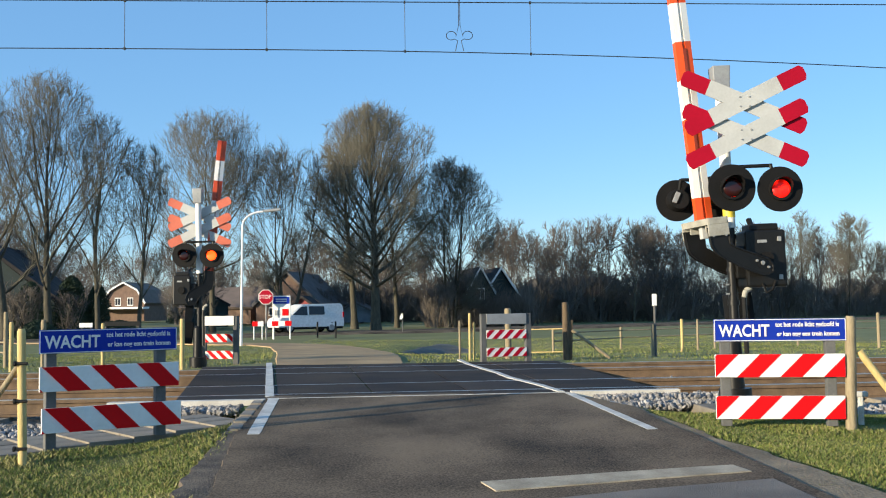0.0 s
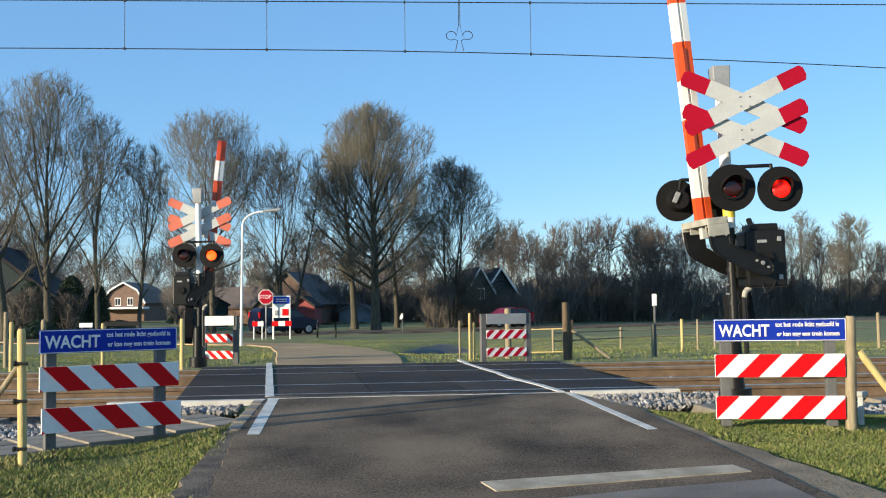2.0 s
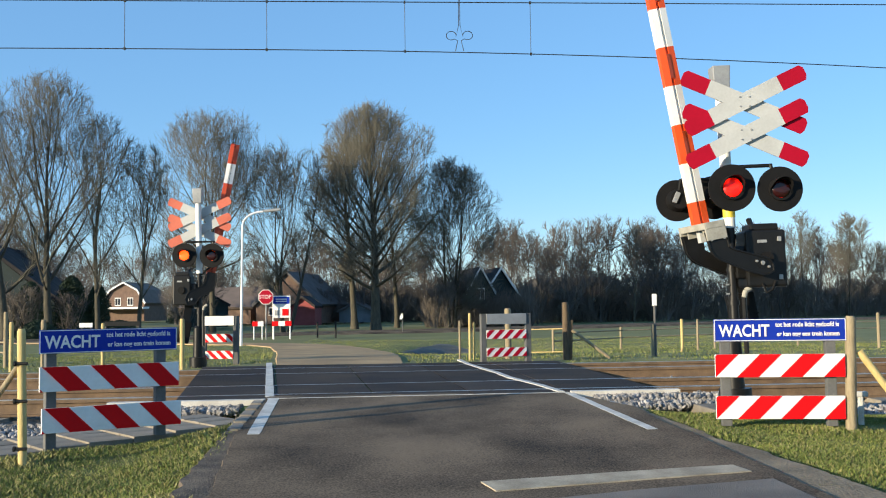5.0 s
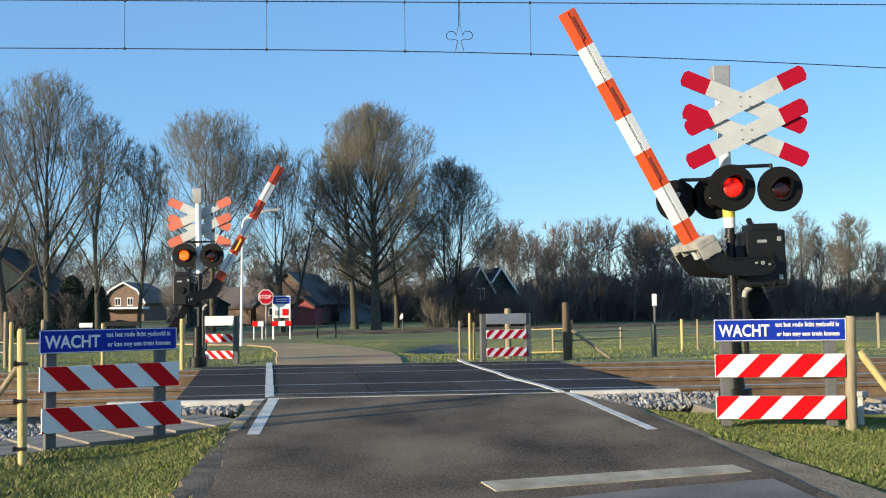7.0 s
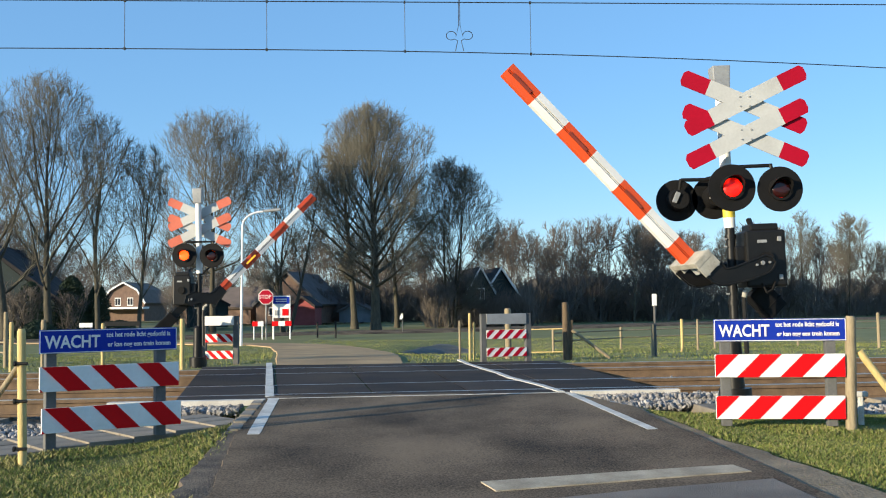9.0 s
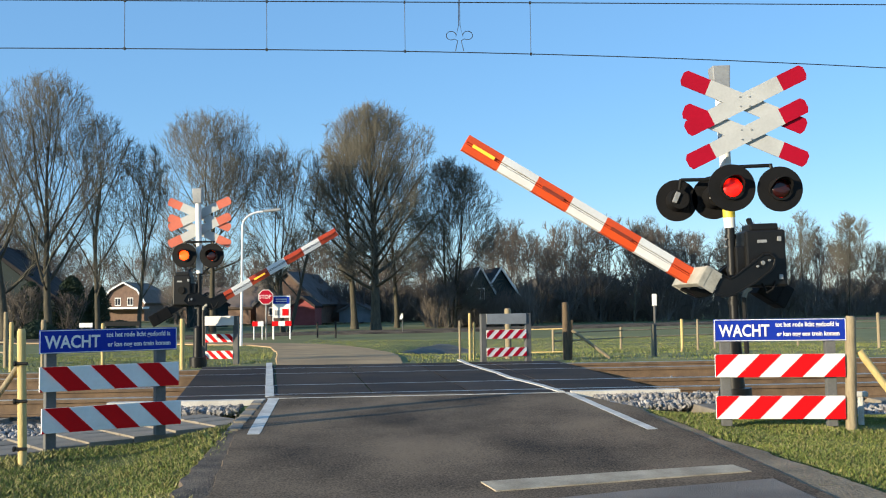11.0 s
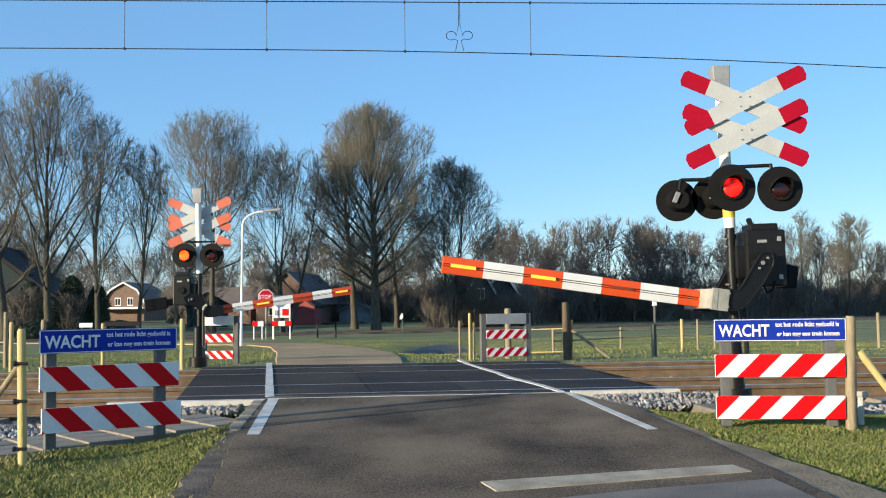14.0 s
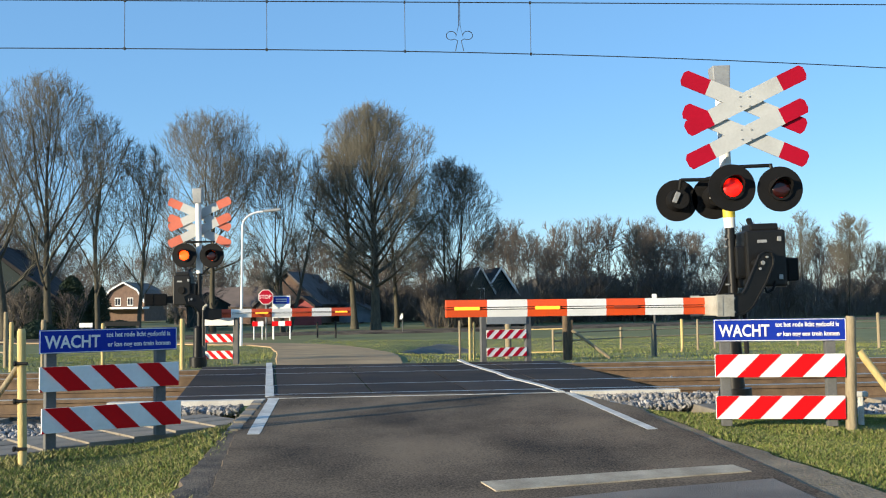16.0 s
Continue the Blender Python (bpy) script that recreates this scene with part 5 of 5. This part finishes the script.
house("house", pose(5.0, 88.5, -0.4, 0, 0, 10), 3.0, 9, 2.4, 4.7, GREEN_WALL, ROOF, "house with white-trimmed steep gable behind the shrubs", False, (), True)
house("house", pose(18.0, 108, -0.4, 0, 0, 40), 6.0, 12, 2.0, 4.4, GREEN_WALL, ROOF_GREY, "grey-roofed house half hidden by the wood", False, (), True)


# ---- signs at the junction ----
def stop_sign(m):
    t = thing("stop_sign", m, "red octagonal STOP sign on a grey pole", "road sign")
    bm = bmesh.new()
    rod(bm, (0, 0.04, -0.3), (0, 0.04, 2.5), 0.03, n=10)
    part("pole", bm, GREY, t)
    for r, y, mt, nm in ((0.43, 0.0, WHITE, "rim"), (0.395, -0.012, CRIMSON, "plate")):
        bm = bmesh.new()
        prism(bm, [(r * math.cos(radians(22.5 + 45 * k)), 2.15 + r * math.sin(radians(22.5 + 45 * k))) for k in range(8)], y - 0.01, y)
        part(nm, bm, mt, t)
    lettering("lettering", "STOP", 0.30, WHITE, t, pose(-0.36, -0.026, 2.06), wide=0.92)


stop_sign(pose(-9.58, 54.5, -0.42))
info = thing("info_board", pose(-8.82, 55.0, -0.45), "white framed information board with a blue panel", "sign board")
for x in (-0.46, 0.46):
    bm = bmesh.new()
    rod(bm, (x, 0, -0.3), (x, 0, 2.25), 0.035, n=10)
    part("post", bm, WHITE, info)
for nm, c, s, mt in (("panel", (0, -0.03, 1.65), (0.98, 0.03, 1.2), WHITE), ("blue_panel", (0, -0.055, 2.0), (0.88, 0.02, 0.38), BLUE), ("red_panel", (0.22, -0.055, 1.35), (0.34, 0.02, 0.36), RED), ("round_mark", (-0.22, -0.055, 1.32), (0.28, 0.02, 0.28), GREY)):
    bm = bmesh.new()
    box(bm, c, s, bevel=0.004)
    part(nm, bm, mt, info)
for z in (2.06, 1.94):
    bm = bmesh.new()
    box(bm, (0, -0.068, z), (0.6, 0.006, 0.05))
    part("text_bar", bm, WHITE, info)
for x0, x1, n in ((-10.25, -9.65, 2), (-9.2, -8.15, 3)):
    t = thing("road_barrier", pose(0, 54.2, -0.45), "low red and white blocked barrier plank on posts", "barrier", "low barriers")
    for x in (x0 + 0.08, x1 - 0.08):
        bm = bmesh.new()
        rod(bm, (x, 0, -0.3), (x, 0, 0.9), 0.035, n=8)
        part("post", bm, WHITE, t)
    for k in range(n):
        a0, b0 = x0 + (x1 - x0) * k / n, x0 + (x1 - x0) * (k + 1) / n
        bm = bmesh.new()
        box(bm, ((a0 + b0) / 2, -0.05, 0.75), (b0 - a0, 0.03, 0.26))
        part("block", bm, (RED, WHITE)[k % 2], t)
for x, y in ((-10.2, 58), (-7.0, 56), (-6.1, 57)):
    round_post("bollard", x, y, -0.7, 0.35, 0.05, BLACK, "dark wooden bollard on the verge", group="bollards")
bm = bmesh.new()
prism(bm, [(-0.05, 0.1), (0.0, 0.28), (0.14, 0.5), (0.2, 0.2), (0.08, 0.05)], -0.03, 0.03)
tagged(part("marker_board", bm, WHITE), "small white curved marker board in the grass", "marker").matrix_basis = pose(-2.85, 66.0, 0.25)
round_post("marker_stake", -2.7, 66.05, -0.7, 0.7, 0.03, POST_GREY, "thin grey stake behind the marker", group="stakes")
t = thing("road_barrier", pose(-17.0, 50, -0.45), "low dark barrier plank with white ends", "barrier", "low barriers")
for a0, b0, z, mt in ((-1.0, -0.35, 0.85, WHITE), (0.2, 2.0, 0.9, BLACK)):
    bm = bmesh.new()
    box(bm, ((a0 + b0) / 2, 0, z), (b0 - a0, 0.05, 0.22))
    part("plank", bm, mt, t)
    for x in (a0 + 0.1, b0 - 0.1):
        bm = bmesh.new()
        rod(bm, (x, 0.05, -0.3), (x, 0.05, z), 0.04, n=8)
        part("post", bm, POST_GREY, t)

# ---- grass ----
def grass(name, n, zone, size, material, label, seed, keep):
    rng = random.Random(seed)
    vs, fs = [], []
    while n > 0:
        x, y = rng.uniform(zone[0], zone[1]), rng.uniform(zone[2], zone[3])
        n -= 1
        if not keep(x, y):
            continue
        z = land_z(x, y) - 0.01
        h = rng.uniform(*size) * (0.6 + 0.8 * (0.5 + noise.noise((x * 1.3, y * 1.3, 8))))
        a0, w = rng.uniform(0, math.tau), h * 0.11 + 0.002
        lx, ly = rng.gauss(0, 0.5) * h, rng.gauss(0, 0.5) * h
        b0 = len(vs)
        cx, sy = math.cos(a0) * w, math.sin(a0) * w
        vs += [(x - cx, y - sy, z), (x + cx, y + sy, z), (x + lx * 0.4 + cx * 0.7, y + ly * 0.4 + sy * 0.7, z + h * 0.6), (x + lx * 0.4 - cx * 0.7, y + ly * 0.4 - sy * 0.7, z + h * 0.6), (x + lx, y + ly, z + h)]
        fs += [(b0, b0 + 1, b0 + 2, b0 + 3), (b0 + 3, b0 + 2, b0 + 4)]
    return tagged(raw(name, vs, fs, material), label, "grass", kind="stuff")


def off_road(x, y):
    c, w = road_mid(y)
    return abs(x - c) - w


def patchy(x, y):
    return noise.noise((x * 0.9, y * 0.9, 4)) > -0.25 + random.uniform(-.2, .2)


def on_path(x, y):
    al, la = path_pos(x, y)
    return al > -0.3 and la > -0.62


grass("grass_left", 130000, (-4.3, -1.4, 5.6, 9.8), (0.014, 0.042), FIELD, "short green winter grass with moss", 1, lambda x, y: off_road(x, y) > 0.02 + 0.3 * random.random() ** 2 and patchy(x, y) and not on_path(x, y))
grass("grass_dry", 30000, (-4.3, -1.4, 5.6, 9.8), (0.016, 0.05), DRY_GRASS, "dry yellow grass blades", 2, lambda x, y: off_road(x, y) > 0.1 and not on_path(x, y))
grass("grass_right", 150000, (1.7, 5.2, 5.6, 10.6), (0.014, 0.045), FIELD, "short green winter grass with moss", 3, lambda x, y: off_road(x, y) > 0.02 + (0.16 + 0.40 * smooth(10, 6, y)) * random.random() ** 0.6 and patchy(x, y) and across(x, y) < -1.5 - 0.3 * random.random())
grass("grass_dry", 26000, (1.7, 5.2, 5.6, 10.4), (0.016, 0.05), DRY_GRASS, "dry yellow grass blades", 4, lambda x, y: off_road(x, y) > 0.1 + 0.5 * smooth(10, 6, y) * random.random() and across(x, y) < -1.6)
grass("grass_far", 100000, (-16, 16, 19.3, 52), (0.018, 0.055), FIELD, "rough green grass across the tracks", 5, lambda x, y: off_road(x, y) > 0.1 and across(x, y) > 7.3)
grass("grass_dry", 40000, (-16, 18, 19.3, 52), (0.02, 0.065), DRY_GRASS, "dry grass stalks across the tracks", 6, lambda x, y: off_road(x, y) > 0.1 and across(x, y) > 7.3)


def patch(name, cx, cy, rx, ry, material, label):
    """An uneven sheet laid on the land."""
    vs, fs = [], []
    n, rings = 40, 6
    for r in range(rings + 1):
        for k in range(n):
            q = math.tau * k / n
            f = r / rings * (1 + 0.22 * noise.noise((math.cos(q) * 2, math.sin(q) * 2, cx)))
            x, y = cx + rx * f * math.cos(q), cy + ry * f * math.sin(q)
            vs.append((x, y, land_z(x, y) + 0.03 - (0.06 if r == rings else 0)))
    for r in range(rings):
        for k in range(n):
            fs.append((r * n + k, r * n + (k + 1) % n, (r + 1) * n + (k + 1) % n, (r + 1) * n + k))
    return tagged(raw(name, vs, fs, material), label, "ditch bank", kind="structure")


# dark sheet that paints the ditch's shade onto its frosted bank
patch("shaded_ditch_bank", 0.2, 41, 2.0, 9.0, FROST_SHADE, "frosted bank of a roadside ditch, its shade painted dark")
# pebbles and litter along the lane's edges
rng = random.Random(77)
vs, fs = [], []
for k in range(1500):
    y = rng.uniform(5.7, 10.5)
    c, w = road_mid(y)
    side = -1 if k % 3 else 1
    x = c + side * (w + rng.gauss(0.10, 0.13))
    z = max(land_z(x, y), road_z(x, y) - 0.03 if abs(x - c) - w < 0.15 else -9) + 0.008
    r = rng.uniform(0.004, 0.011)
    b0 = len(vs)
    for dx, dy, dz in ((1, 0, 0), (-1, 0, 0), (0, 1, 0), (0, -1, 0), (0.1, 0, 0.8), (0, 0.1, -0.6)):
        vs.append((x + dx * r * rng.uniform(0.7, 1.4), y + dy * r * rng.uniform(0.7, 1.4), z + dz * r))
    fs += [[b0 + i for i in tri] for tri in ((0, 2, 4), (2, 1, 4), (1, 3, 4), (3, 0, 4), (2, 0, 5), (1, 2, 5), (3, 1, 5), (0, 3, 5))]
tagged(raw("pebbles", vs, fs, PEBBLE), "loose pebbles along the lane's edges", "gravel", kind="stuff")


# ---- cars on the main road ----
def wheel(parent, x, y, r):
    bm = bmesh.new()
    rod(bm, (0, -0.1, 0), (0, 0.1, 0), r, r, 24)
    tyre = part("wheel", bm, DULL_BLACK, parent, "black tyre with silver rim", True)
    tyre.location = (x, y, r)
    bm = bmesh.new()
    for sy in (-1, 1):
        rod(bm, (0, sy * 0.1, 0), (0, sy * 0.112, 0), r * 0.66, r * 0.6, 18)
    part("rim", bm, GREY, tyre, "silver rim")
    return tyre


def car(name, profile, glass, width, paint, wheels, label, cat, lights):
    """A car with its nose towards +x: body drawn out from its side view, cabin narrowed, windows, lights, wheels."""
    t = thing(name, pose(0, 0, 0), label, cat, "cars on the main road")
    bm = bmesh.new()
    vs = prism(bm, profile, -width / 2, width / 2)
    for v in bm.verts:
        if v.co.z > 0.95:
            v.co.y *= 1 - 0.14 * (v.co.z - 0.95)
    bmesh.ops.bevel(bm, geom=list(bm.edges), offset=0.05, segments=2, affect="EDGES")
    body = part("body", bm, paint, t, "", True)
    for pts in glass:
        bm = bmesh.new()
        prism(bm, pts, -width / 2 - 0.006, width / 2 + 0.006)
        for v in bm.verts:
            if v.co.z > 0.95:
                v.co.y *= 1 - 0.14 * (v.co.z - 0.95)
        part("window", bm, CAR_GLASS, body, "dark tinted side windows")
    for x in wheels:
        for y in (-1, 1):
            MOVING_WHEELS.setdefault(t.name, []).append(wheel(t, x, y * (width / 2 - 0.11), 0.32))
    for y in (-1, 1):
        bm = bmesh.new()
        box(bm, (lights[0][0], y * (width / 2 - 0.16), lights[0][1]), (0.14, 0.26, 0.14), bevel=0.02)
        part("headlight", bm, WHITE, body, "clear headlight")
        bm = bmesh.new()
        box(bm, (lights[1][0], y * (width / 2 - 0.09), lights[1][1]), (0.10, 0.14, 0.36), bevel=0.02)
        part("tail_light", bm, RED, body, "red tail light")
    bm = bmesh.new()
    box(bm, (0, 0, 0.30), (profile_len(profile) * 0.96, width * 0.985, 0.14), bevel=0.02)
    part("sill", bm, DULL_BLACK, body, "black sills and bumpers")
    return t


def profile_len(p):
    return max(q[0] for q in p) - min(q[0] for q in p)


MOVING_WHEELS = {}
CAR_GLASS = mat("car_glass", (0.015, 0.017, 0.02), 0.08, bump=0)
VAN_WHITE = mat("van_paint", (0.78, 0.78, 0.78), 0.3, bump=0.02)
CAR_RED = mat("car_red_paint", (0.22, 0.004, 0.024), 0.35, bump=0.02, spec=0.3)
CAR_BLUE = mat("car_blue_paint", (0.007, 0.009, 0.03), 0.3, bump=0.02, spec=0.25)
van = car("van", [(-2.38, 0.35), (2.34, 0.35), (2.38, 0.75), (2.2, 0.98), (1.45, 1.16), (0.75, 1.76), (0.55, 1.86), (-2.2, 1.90), (-2.36, 1.7), (-2.40, 0.7)],
          [[(1.35, 1.17), (0.72, 1.70), (0.30, 1.72), (0.28, 1.15)], [(0.16, 1.17), (0.16, 1.72), (-0.95, 1.72), (-0.95, 1.17)]], 1.88, VAN_WHITE, (1.55, -1.45), "white delivery van with dark side windows, driving", "van", ((2.22, 0.82), (-2.34, 1.15)))
red_car = car("hatchback", [(-1.98, 0.32), (1.98, 0.32), (2.0, 0.62), (1.8, 0.82), (1.0, 0.98), (0.25, 1.40), (-0.3, 1.47), (-1.3, 1.40), (-1.85, 1.0), (-2.02, 0.7)],
              [[(0.85, 1.0), (0.25, 1.34), (-0.25, 1.39), (-0.28, 0.98)], [(-0.38, 0.98), (-0.38, 1.39), (-1.15, 1.33), (-1.5, 1.02)]], 1.72, CAR_RED, (1.28, -1.25), "dark red hatchback, driving", "car", ((1.82, 0.70), (-1.92, 0.9)))
mpv = car("minivan", [(-2.0, 0.33), (2.0, 0.33), (2.04, 0.66), (1.85, 0.86), (1.15, 1.04), (0.5, 1.52), (0.1, 1.62), (-1.7, 1.66), (-1.95, 1.45), (-2.06, 0.7)],
          [[(1.0, 1.06), (0.48, 1.46), (0.05, 1.54), (0.02, 1.02)], [(-0.08, 1.02), (-0.08, 1.54), (-0.95, 1.56), (-0.95, 1.02)], [(-1.05, 1.04), (-1.05, 1.55), (-1.6, 1.52), (-1.75, 1.06)]], 1.74, CAR_BLUE, (1.3, -1.3), "dark blue minivan, driving", "car", ((1.86, 0.74), (-1.95, 1.2)))


def drive(ob, rows, lane, flip, wheel_r=0.32):
    """rows: (seconds, x along the main road)."""
    ang = math.degrees(math.atan(0.65)) + (180 if flip else 0)
    out = []
    for t, x in rows:
        out.append((t, pose(x - 0.545 * lane, main_y(x) + 0.84 * lane, -0.48, 0, 0, ang)))
    MOVERS.append((ob, out))


drive(van, [(0, -8.36), (0.3, -13.91), (0.6, -19.46), (1.2, -30.56), (2.0, -45.36), (3.0, -63.86), (16.0, -71.86)], 1.5, True)
drive(mpv, [(0, -49.31), (1.1, -25.46), (1.5, -19.49), (2.1, -8.88), (2.5, -0.78), (3.2, 15.21), (3.5, 21.48), (4.2, 36.66), (5.5, 64.85), (16.0, 74.85)], -1.5, False)
drive(red_car, [(0, 60.73), (1.1, 29.34), (1.6, 15.07), (2.5, -4.41), (3.5, -21.74), (4.2, -33.87), (5.5, -56.4), (16.0, -64.4)], 1.5, True)


def motions():
    for ob, rows in MOVERS:
        walk(ob, rows)


motions()
